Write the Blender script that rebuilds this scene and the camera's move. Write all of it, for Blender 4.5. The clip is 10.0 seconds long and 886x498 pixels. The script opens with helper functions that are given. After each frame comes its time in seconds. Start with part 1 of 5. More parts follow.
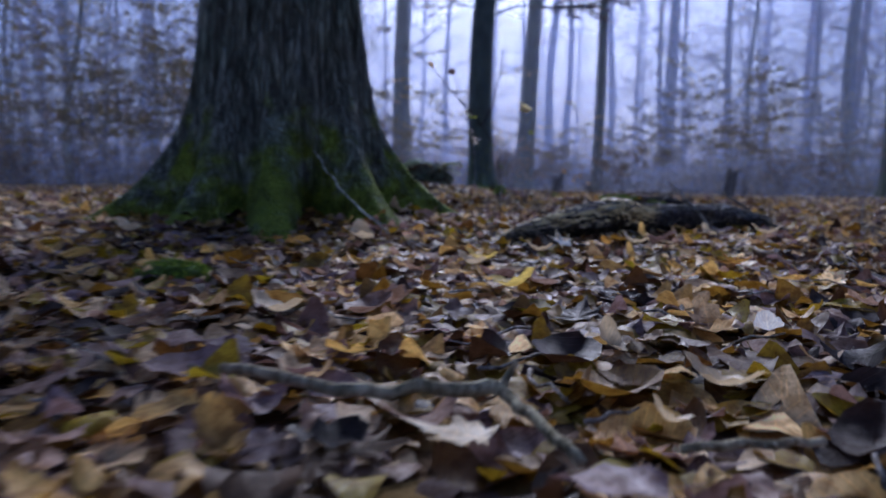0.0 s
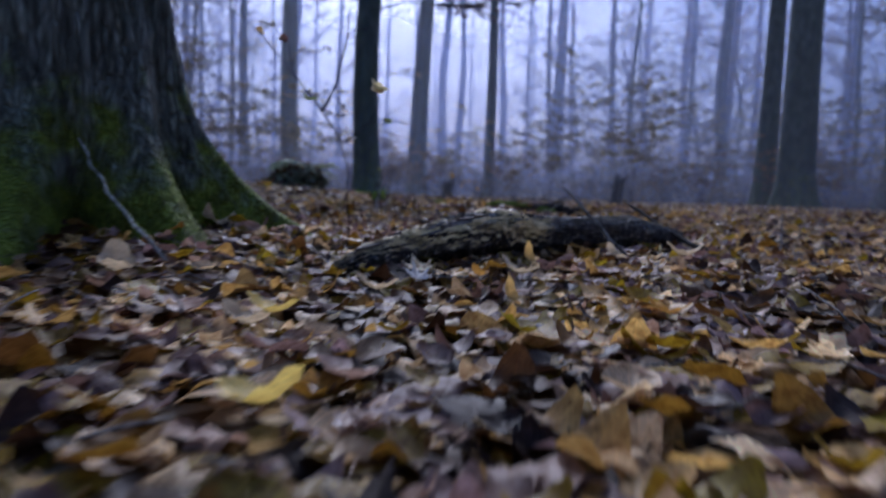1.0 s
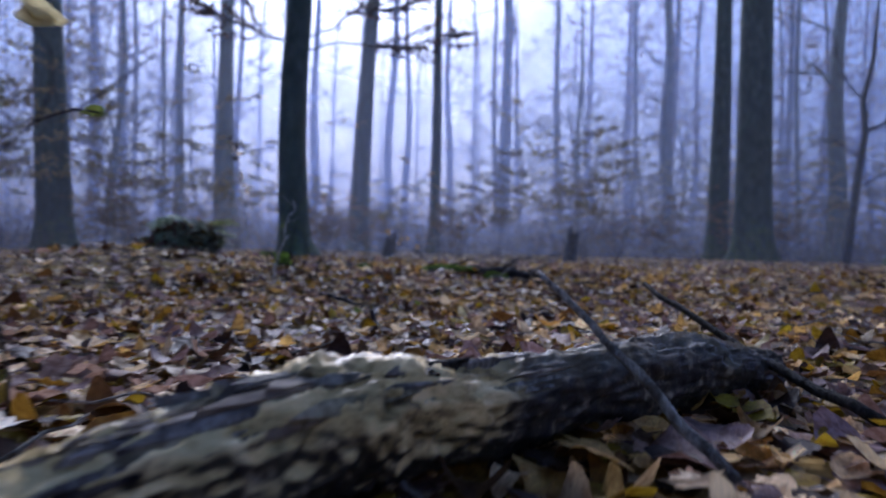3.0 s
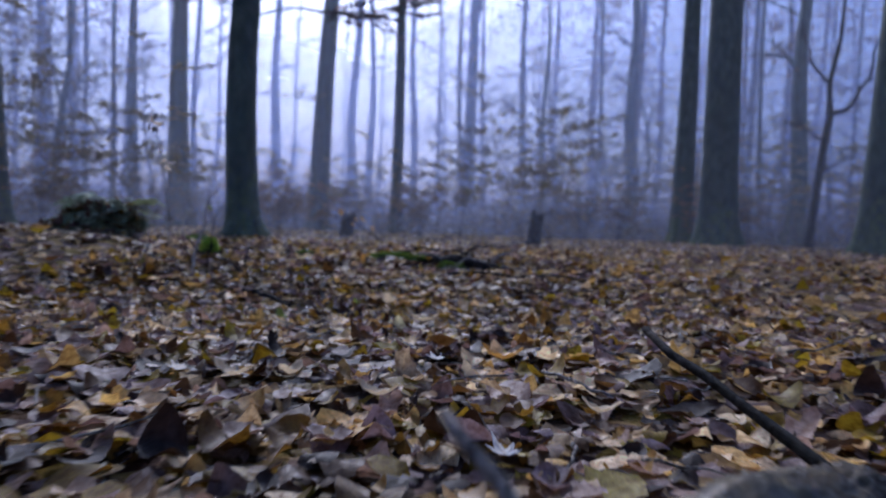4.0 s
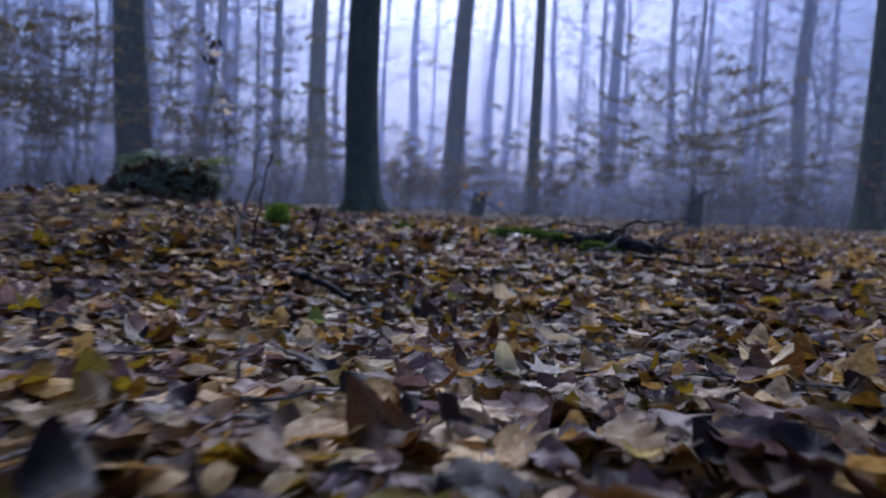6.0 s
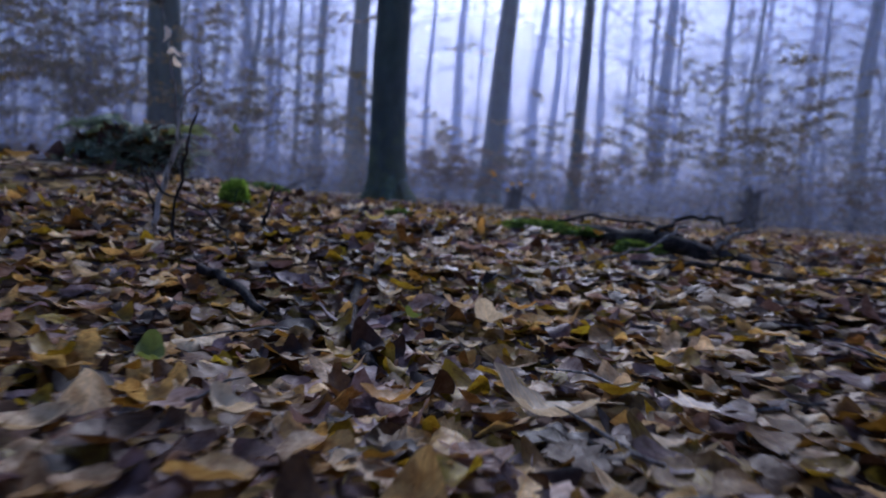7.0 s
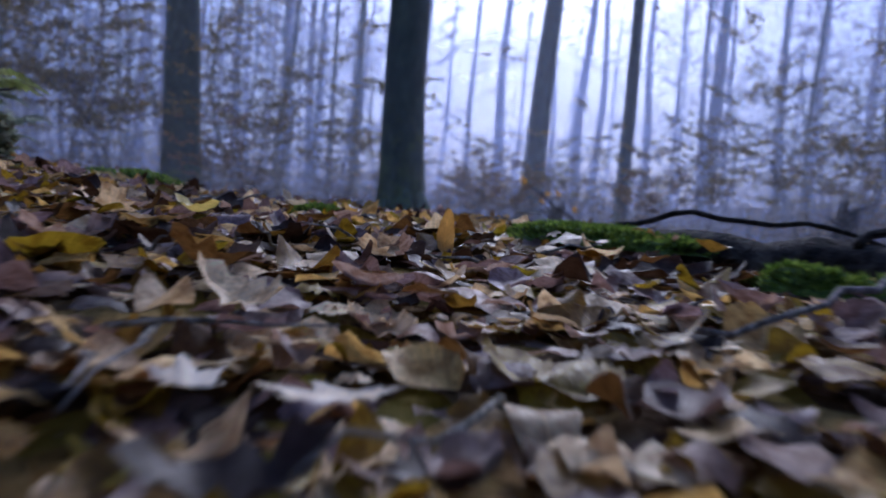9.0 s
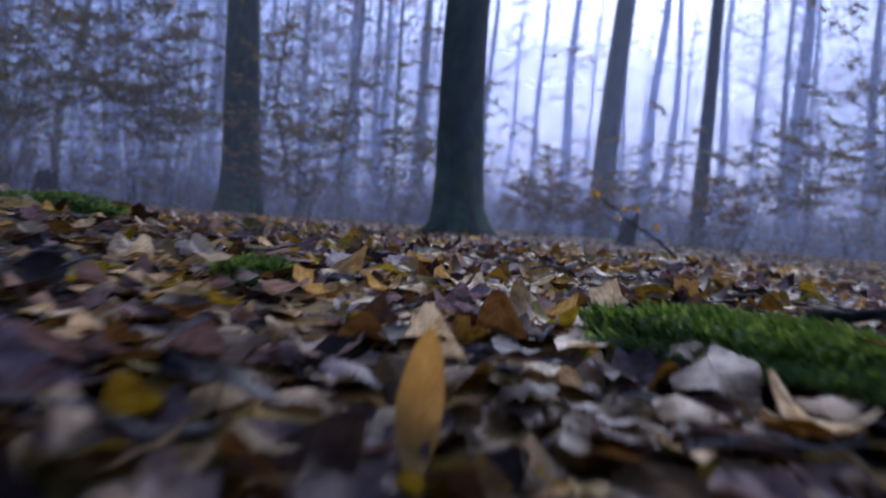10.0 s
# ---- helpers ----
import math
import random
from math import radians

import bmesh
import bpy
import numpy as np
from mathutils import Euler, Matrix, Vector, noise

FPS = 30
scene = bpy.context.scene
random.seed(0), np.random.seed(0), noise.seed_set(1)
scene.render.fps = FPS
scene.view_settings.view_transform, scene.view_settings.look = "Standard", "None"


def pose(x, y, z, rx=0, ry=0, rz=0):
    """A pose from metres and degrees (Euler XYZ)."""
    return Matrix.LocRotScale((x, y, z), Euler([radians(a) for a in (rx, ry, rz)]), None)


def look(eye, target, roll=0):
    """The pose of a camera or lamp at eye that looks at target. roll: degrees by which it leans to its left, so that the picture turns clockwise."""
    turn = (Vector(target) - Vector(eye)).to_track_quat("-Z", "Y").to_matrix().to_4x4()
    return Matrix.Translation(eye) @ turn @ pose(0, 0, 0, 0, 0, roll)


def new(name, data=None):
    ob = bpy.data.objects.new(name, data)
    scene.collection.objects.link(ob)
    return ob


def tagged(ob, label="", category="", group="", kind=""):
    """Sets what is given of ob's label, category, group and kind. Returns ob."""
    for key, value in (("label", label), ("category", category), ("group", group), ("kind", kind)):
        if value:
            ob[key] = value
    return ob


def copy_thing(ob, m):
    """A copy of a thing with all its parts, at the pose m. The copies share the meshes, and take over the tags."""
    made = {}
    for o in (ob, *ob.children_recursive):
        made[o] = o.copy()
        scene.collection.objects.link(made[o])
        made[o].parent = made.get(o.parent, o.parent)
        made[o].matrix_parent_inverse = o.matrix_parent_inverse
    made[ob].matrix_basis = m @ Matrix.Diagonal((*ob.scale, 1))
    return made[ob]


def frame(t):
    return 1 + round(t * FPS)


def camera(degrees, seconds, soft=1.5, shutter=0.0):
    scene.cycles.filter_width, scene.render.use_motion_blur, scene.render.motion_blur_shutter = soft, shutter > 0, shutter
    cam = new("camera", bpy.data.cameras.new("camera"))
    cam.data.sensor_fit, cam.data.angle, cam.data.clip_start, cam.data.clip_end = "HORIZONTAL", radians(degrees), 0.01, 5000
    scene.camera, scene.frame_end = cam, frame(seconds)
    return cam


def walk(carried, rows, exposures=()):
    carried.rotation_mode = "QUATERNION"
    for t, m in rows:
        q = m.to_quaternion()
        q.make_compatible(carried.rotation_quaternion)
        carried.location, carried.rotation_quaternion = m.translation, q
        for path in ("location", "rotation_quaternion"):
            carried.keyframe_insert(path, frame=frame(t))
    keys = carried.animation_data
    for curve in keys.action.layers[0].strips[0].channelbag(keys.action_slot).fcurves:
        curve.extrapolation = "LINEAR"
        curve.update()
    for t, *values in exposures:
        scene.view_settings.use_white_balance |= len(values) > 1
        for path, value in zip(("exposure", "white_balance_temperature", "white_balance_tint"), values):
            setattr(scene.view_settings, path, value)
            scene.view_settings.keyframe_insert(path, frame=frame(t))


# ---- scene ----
cam = camera(65.0, 10.0, soft=1.8, shutter=0.5)
METRES, EYE, TILT, LEAN, TURN = 8.0, 0.3, 0.0, 0.0, 0.0
ROWS = [
    (0.0, 0.0, 0.0, 0.0, 0.09, -6.29, -0.78),
    (0.5, 0.0123, 0.0453, -0.0033, -4.01, -6.37, -0.37),
    (1.0, 0.0304, 0.1031, -0.0013, -8.5, -5.74, -1.5),
    (1.5, 0.0457, 0.1565, 0.0035, -8.83, -3.16, -2.27),
    (2.0, 0.0604, 0.2117, 0.0017, -9.11, -1.19, -1.32),
    (2.5, 0.0725, 0.2557, 0.0007, -10.55, -0.52, -0.79),
    (4.0, 0.118, 0.3649, 0.0112, -15.61, -2.96, -1.67),
    (4.5, 0.1303, 0.4092, 0.011, -10.86, -1.46, -1.87),
    (5.0, 0.1375, 0.4527, 0.0033, -6.43, -2.48, -1.48),
    (6.5, 0.1792, 0.5898, -0.0086, -3.49, -5.05, -2.74),
    (7.0, 0.1958, 0.642, -0.0129, -0.85, -5.32, -3.99),
    (7.5, 0.2067, 0.6882, -0.0182, 3.21, -6.6, -5.97),
    (8.0, 0.215, 0.7434, -0.0235, 0.81, -5.84, -4.46),
    (8.5, 0.2235, 0.797, -0.0259, -0.07, -3.9, -4.27),
    (9.0, 0.2308, 0.8552, -0.0289, 2.71, -3.47, -4.16),
    (9.5, 0.2318, 0.9064, -0.0248, 6.32, -3.63, -3.73),
    (10.0, 0.2338, 0.9624, -0.0184, 8.21, -3.2, -3.97),
]
walk(cam, [(t, pose(0, 0, EYE, TILT, LEAN, TURN) @ pose(METRES * x, METRES * y, METRES * z, 90 + pitch, roll, yaw)) for t, x, y, z, yaw, pitch, roll in ROWS],
     exposures=[(0.0, -0.13, 4780, 22), (1.0, -0.24, 4780, 22), (2.5, 0.02, 4780, 22), (4.5, -0.02, 4780, 22), (6.5, -0.09, 4780, 22), (8.0, 0.04, 4780, 22), (10.0, 0.10, 4780, 22)])
cam.data.dof.use_dof = True
cam.data.dof.focus_distance = 1.2
cam.data.dof.aperture_fstop = 3.6

# ---- sky and sun: a misty morning, the bright sky ahead ----
SUN_EL, SUN_AZ = 29.0, 5.0
world = bpy.data.worlds.new("misty_sky")
scene.world = world
world.use_nodes = True
wn, wl = world.node_tree.nodes, world.node_tree.links
sky = wn.new("ShaderNodeTexSky")
sky.sky_type = "NISHITA"
sky.sun_disc = False
sky.sun_elevation, sky.sun_rotation = radians(SUN_EL), radians(SUN_AZ)
sky.dust_density, sky.air_density, sky.ozone_density = 3.2, 1.0, 4.0
wn["Background"].inputs["Strength"].default_value = 0.15
wl.new(sky.outputs["Color"], wn["Background"].inputs["Color"])
sun = new("sun", bpy.data.lights.new("sun", "SUN"))
sun.data.energy, sun.data.angle, sun.data.color = 4.8, radians(24), (1.0, 0.89, 0.73)
sd = Vector((math.sin(radians(SUN_AZ)) * math.cos(radians(SUN_EL)), math.cos(radians(SUN_AZ)) * math.cos(radians(SUN_EL)), math.sin(radians(SUN_EL))))
sun.matrix_world = look(sd * 50, (0, 0, 0))


# ---- materials ----
class Nodes:
    """A small helper to write node materials in few lines."""

    def __init__(self, name):
        self.mat = bpy.data.materials.new(name)
        self.mat.use_nodes = True
        self.n, self.l = self.mat.node_tree.nodes, self.mat.node_tree.links
        self.bsdf = self.n["Principled BSDF"]
        self.out = self.n["Material Output"]

    def add(self, kind, ins=None):
        node = self.n.new(kind)
        for k, v in (ins or {}).items():
            self.put(node.inputs[k], v)
        return node

    def put(self, socket, v):
        if isinstance(v, bpy.types.NodeSocket):
            self.l.new(v, socket)
        else:
            socket.default_value = v

    def ramp(self, fac, stops, interp="LINEAR"):
        node = self.n.new("ShaderNodeValToRGB")
        node.color_ramp.interpolation = interp
        els = node.color_ramp.elements
        while len(els) < len(stops):
            els.new(0.5)
        for e, (p, c) in zip(els, stops):
            e.position, e.color = p, (*c, 1)
        self.l.new(fac, node.inputs[0])
        return node.outputs[0]

    def noise(self, scale, detail=4, vec=None, rough=0.55):
        node = self.add("ShaderNodeTexNoise", {"Scale": scale, "Detail": detail, "Roughness": rough})
        if vec is not None:
            self.l.new(vec, node.inputs["Vector"])
        return node.outputs["Fac"]

    def mix(self, fac, a, b, blend="MIX"):
        node = self.n.new("ShaderNodeMix")
        node.data_type, node.blend_type = "RGBA", blend
        self.put(node.inputs[0], fac), self.put(node.inputs[6], a), self.put(node.inputs[7], b)
        return node.outputs[2]

    def math(self, op, a, b=0.0):
        node = self.add("ShaderNodeMath")
        node.operation = op
        self.put(node.inputs[0], a), self.put(node.inputs[1], b)
        return node.outputs[0]

    def uv(self):
        node = self.add("ShaderNodeUVMap")
        node.uv_map = "leaf"
        return node.outputs[0]

    def coord(self, which="Object"):
        return self.add("ShaderNodeTexCoord").outputs[which]

    def scaled(self, vec, s):
        node = self.add("ShaderNodeMapping")
        self.l.new(vec, node.inputs["Vector"])
        node.inputs["Scale"].default_value = s
        return node.outputs["Vector"]

    def bump(self, h, strength, dist):
        node = self.add("ShaderNodeBump", {"Strength": strength, "Distance": dist, "Height": h})
        self.l.new(node.outputs[0], self.bsdf.inputs["Normal"])
        return node

    def set(self, **kw):
        for k, v in kw.items():
            self.put(self.bsdf.inputs[k.replace("_", " ")], v)
        return self.mat


# the purple-greys are leaf backs and, in part, sky sheen put into the colour
LITTER = [(0.0, (0.032, 0.015, 0.007)), (0.12, (0.120, 0.057, 0.013)), (0.24, (0.22, 0.118, 0.012)), (0.34, (0.20, 0.124, 0.105)),
          (0.46, (0.29, 0.188, 0.006)), (0.56, (0.56, 0.350, 0.095)), (0.63, (0.39, 0.262, 0.195)), (0.73, (0.68, 0.44, 0.12)), (0.79, (0.65, 0.47, 0.25)), (0.875, (0.32, 0.235, 0.006)), (0.90, (0.25, 0.172, 0.175)), (0.955, (0.94, 0.74, 0.42))]


def leaf_material(name, single, tint=None):
    """Dead leaves: colour by leaf, pale veins, blotches, a damp sheen and a little light through the blade."""
    m = Nodes(name)
    rnd = m.add("ShaderNodeObjectInfo").outputs["Random"] if single else m.add("ShaderNodeNewGeometry").outputs["Random Per Island"]
    col = m.ramp(rnd, LITTER, "CONSTANT") if tint is None else m.ramp(rnd, [(0.0, tuple(0.85 * c for c in tint)), (1.0, tint)])
    uv = m.uv()
    sep = m.add("ShaderNodeSeparateXYZ", {0: uv})
    side = m.math("ABSOLUTE", m.math("SUBTRACT", sep.outputs[0], 0.5))
    vein = m.math("PINGPONG", m.math("MULTIPLY", m.math("SUBTRACT", sep.outputs[1], m.math("MULTIPLY", side, 0.55)), 9.0), 0.5)
    ridge = m.math("MAXIMUM", m.math("SUBTRACT", 1.0, m.math("MULTIPLY", vein, 9.0)), m.math("SUBTRACT", 1.0, m.math("MULTIPLY", side, 30.0)))
    ridge = m.math("MAXIMUM", ridge, 0.0)
    at = m.add("ShaderNodeNewGeometry").outputs["Position"]
    blotch = m.noise(55.0, 4, at)
    grain = m.noise(420.0, 3, at)
    col = m.mix(m.math("MULTIPLY", m.ramp(blotch, [(0.42, (0, 0, 0)), (0.62, (1, 1, 1))]), 0.75 if tint is None else 0.35), col, m.mix(1.0, col, (0.45, 0.34, 0.24, 1), "MULTIPLY"))
    col = m.mix(m.math("MULTIPLY", ridge, 0.5), col, m.mix(1.0, col, (1.7, 1.6, 1.3, 1), "MULTIPLY"))
    spots = m.ramp(m.noise(190.0, 3, at), [(0.56, (0, 0, 0)), (0.66, (1, 1, 1))])
    col = m.mix(m.math("MULTIPLY", spots, 0.55 if tint is None else 0.25), col, m.mix(1.0, col, (0.35, 0.28, 0.22, 1), "MULTIPLY"))
    damp = m.ramp(m.noise(1.6, 3, m.add("ShaderNodeNewGeometry").outputs["Position"]), [(0.38, (0.60, 0.57, 0.54)), (0.55, (1.22, 1.22, 1.20))])
    if tint is None:
        col = m.mix(1.0, col, damp, "MULTIPLY")
    m.bump(m.math("ADD", m.math("MULTIPLY", ridge, 0.5), m.math("MULTIPLY", grain, 0.4)), 0.55, 0.002)
    m.set(Base_Color=col, Roughness=m.ramp(blotch, [(0.3, (0.40,) * 3), (0.7, (0.70,) * 3)]))
    m.bsdf.inputs["Specular IOR Level"].default_value = 0.32
    tr = m.add("ShaderNodeBsdfTranslucent", {"Color": col})
    mx = m.add("ShaderNodeMixShader", {0: 0.42, 1: m.bsdf.outputs[0], 2: tr.outputs[0]})
    m.l.new(mx.outputs[0], m.out.inputs["Surface"])
    return m.mat


LEAF_MANY, LEAF_ONE = leaf_material("dead_leaves", False), leaf_material("dead_leaf", True)
LEAF_YELLOW = leaf_material("yellow_leaf", True, (0.95, 0.72, 0.16))
LEAF_WHITE = leaf_material("pale_leaf", True, (0.95, 0.82, 0.62))
LEAF_BRIGHT = leaf_material("whitish_leaf", True, (0.97, 0.93, 0.85))
LEAF_ORANGE = leaf_material("orange_leaf", True, (0.62, 0.33, 0.06))
LEAF_GOLD = leaf_material("golden_leaf", True, (0.90, 0.58, 0.16))
LEAF_CREAM = leaf_material("cream_leaf", True, (0.80, 0.70, 0.36))
LEAF_DARK = leaf_material("withered_dark_leaf", True, (0.045, 0.035, 0.025))
LEAF_OLIVE = leaf_material("olive_leaf", True, (0.20, 0.24, 0.04))
LEAF_SAND = leaf_material("sand_leaf", True, (0.78, 0.62, 0.37))


def foliage_material(name, stops):
    m = Nodes(name)
    col = m.ramp(m.add("ShaderNodeNewGeometry").outputs["Random Per Island"], stops)
    m.set(Base_Color=col, Roughness=0.6)
    tr = m.add("ShaderNodeBsdfTranslucent", {"Color": col})
    mx = m.add("ShaderNodeMixShader", {0: 0.4, 1: m.bsdf.outputs[0], 2: tr.outputs[0]})
    m.l.new(mx.outputs[0], m.out.inputs["Surface"])
    return m.mat


FOLIAGE_BROWN = foliage_material("autumn_foliage", [(0.0, (0.09, 0.05, 0.02)), (0.5, (0.20, 0.11, 0.035)), (1.0, (0.34, 0.20, 0.05))])
FOLIAGE_DARK = foliage_material("withered_foliage", [(0.0, (0.03, 0.022, 0.02)), (0.6, (0.07, 0.045, 0.035)), (1.0, (0.16, 0.09, 0.04))])
FOLIAGE_DULL = foliage_material("dull_foliage", [(0.0, (0.05, 0.042, 0.028)), (0.6, (0.14, 0.095, 0.045)), (1.0, (0.27, 0.17, 0.06))])
FOLIAGE_OLIVE = foliage_material("turning_foliage", [(0.0, (0.08, 0.07, 0.02)), (0.6, (0.22, 0.16, 0.035)), (1.0, (0.38, 0.24, 0.05))])
# greyed and lightened: the haze before the stump is put into this green
FERN_HAZED = foliage_material("fern_hazed", [(0.0, (0.15, 0.175, 0.11)), (0.6, (0.34, 0.38, 0.24)), (1.0, (0.58, 0.60, 0.42))])
FERN_PALE = foliage_material("fern_pale_green", [(0.0, (0.12, 0.18, 0.08)), (0.6, (0.24, 0.32, 0.15)), (1.0, (0.40, 0.46, 0.26))])
FERN_YELLOW = foliage_material("fern_yellow_green", [(0.0, (0.20, 0.22, 0.05)), (0.6, (0.34, 0.38, 0.10)), (1.0, (0.52, 0.52, 0.20))])
MOSS_BRIGHT = foliage_material("bright_moss", [(0.0, (0.16, 0.26, 0.01)), (0.6, (0.32, 0.46, 0.03)), (1.0, (0.52, 0.62, 0.08))])
MOSS_GREEN = foliage_material("moss_tuft_green", [(0.0, (0.05, 0.09, 0.008)), (0.6, (0.13, 0.20, 0.015)), (1.0, (0.28, 0.36, 0.05))])


def bark_material(name, dark, light, moss, moss_top, stretch, scale, relief=0.02, soft=0.0, plates=0.0):
    """Furrowed bark in two scales with moss creeping up from the foot."""
    m = Nodes(name)
    co = m.coord()
    v = m.scaled(co, (1, 1, stretch))
    a, b, c = m.noise(scale, 6, v, 0.6), m.noise(scale * 5, 4, v), m.noise(2.2, 4, co)
    # furrows darkened in the colour, since flat light hardly shades the relief
    col = m.ramp(a, [(0.40 - soft, dark), (0.50, tuple(0.6 * x + 0.4 * y for x, y in zip(dark, light))), (0.62 + soft, light)])
    col = m.mix(m.math("MULTIPLY", m.ramp(b, [(0.35, (1, 1, 1)), (0.6, (0, 0, 0))]), 0.12 if soft else 0.45), col, m.mix(1.0, col, (0.4, 0.37, 0.35, 1), "MULTIPLY"))
    col = m.mix(m.math("MULTIPLY", m.ramp(c, [(0.45, (0, 0, 0)), (0.7, (1, 1, 1))]), 0.5), col, m.mix(1.0, col, (0.75, 0.95, 0.7, 1), "MULTIPLY"))
    if plates:
        warp = m.mix(0.025, co, m.add("ShaderNodeTexNoise", {"Scale": 9.0, "Detail": 3.0, "Vector": co}).outputs["Color"])
        vor = m.add("ShaderNodeTexVoronoi", {"Scale": plates, "Vector": m.scaled(warp, (1, 1, 0.16))})
        vor.feature = "DISTANCE_TO_EDGE"
        crack = m.ramp(vor.outputs["Distance"], [(0.0, (0, 0, 0)), (0.22, (1, 1, 1))])
        col = m.mix(m.math("MULTIPLY", m.math("SUBTRACT", 1.0, crack), 0.6), col, (*dark, 1))
        lichen = m.ramp(m.noise(7.0, 6, m.scaled(co, (1, 1, 0.35)), 0.7), [(0.58, (0, 0, 0)), (0.66, (1, 1, 1))])
        col = m.mix(m.math("MULTIPLY", lichen, 0.55), col, (0.36, 0.40, 0.29, 1))
        a = m.math("ADD", m.math("MULTIPLY", a, 0.5), m.math("MULTIPLY", crack, 0.7))
    if moss:
        z = m.add("ShaderNodeSeparateXYZ", {0: co}).outputs[2]
        low = m.math("SUBTRACT", 1.0, m.math("DIVIDE", z, moss_top))
        patch = m.math("ADD", m.math("MULTIPLY", low, 0.75), m.math("MULTIPLY", m.math("SUBTRACT", m.noise(5.0, 5, co), 0.5), 2.2))
        fac = m.ramp(patch, [(0.22, (0, 0, 0)), (0.60, (1, 1, 1))])
        green = m.ramp(m.noise(130.0, 5, co), [(0.30, (0.11, 0.16, 0.010)), (0.50, (0.24, 0.31, 0.018)), (0.70, (0.44, 0.50, 0.06))])
        green = m.mix(m.math("MULTIPLY", m.ramp(m.noise(11.0, 4, co), [(0.38, (1, 1, 1)), (0.60, (0, 0, 0))]), 0.75), green, m.mix(1.0, green, (0.30, 0.27, 0.22, 1), "MULTIPLY"))
        col = m.mix(m.math("MULTIPLY", fac, moss), col, green)
    m.bump(m.math("ADD", a, m.math("MULTIPLY", b, 0.4)), 1.0, relief)
    m.bsdf.inputs["Specular IOR Level"].default_value = 0.2
    return m.set(Base_Color=col, Roughness=0.85)


BARK_OAK = bark_material("oak_bark", (0.075, 0.080, 0.058), (0.44, 0.45, 0.33), 0.97, 0.62, 0.10, 36.0, 0.04, 0.03, 44.0)
BARK_BEECH = bark_material("beech_bark", (0.040, 0.052, 0.034), (0.115, 0.140, 0.090), 0.22, 1.6, 0.5, 7.0, 0.008, 0.12)
BARK_TWIG = bark_material("twig_bark", (0.02, 0.016, 0.013), (0.07, 0.055, 0.045), 0.0, 1.0, 0.3, 60.0)
BARK_LOG = bark_material("rotten_log_bark", (0.010, 0.008, 0.008), (0.09, 0.07, 0.055), 0.0, 1.0, 0.8, 22.0)
WOOD_STRAW = bark_material("straw_twig", (0.20, 0.16, 0.09), (0.60, 0.50, 0.32), 0.0, 1.0, 0.3, 50.0)
# pale dead wood, its colour raised further for wet glints and backlight
WOOD_BLEACHED = bark_material("silvery_twig", (0.30, 0.26, 0.20), (0.80, 0.74, 0.62), 0.0, 1.0, 0.3, 40.0)
WOOD_PALE = bark_material("bleached_twig", (0.14, 0.12, 0.10), (0.48, 0.42, 0.35), 0.0, 1.0, 0.3, 60.0)


def wood_bare_material():
    m = Nodes("bare_rotten_wood")
    co = m.scaled(m.coord(), (1, 1, 1))
    a = m.noise(18.0, 6, m.scaled(co, (0.35, 0.35, 1.6)), 0.65)
    col = m.ramp(a, [(0.32, (0.03, 0.022, 0.016)), (0.5, (0.16, 0.12, 0.08)), (0.7, (0.42, 0.34, 0.22))])
    m.bump(a, 0.8, 0.01)
    return m.set(Base_Color=col, Roughness=0.8)


WOOD_BARE = wood_bare_material()


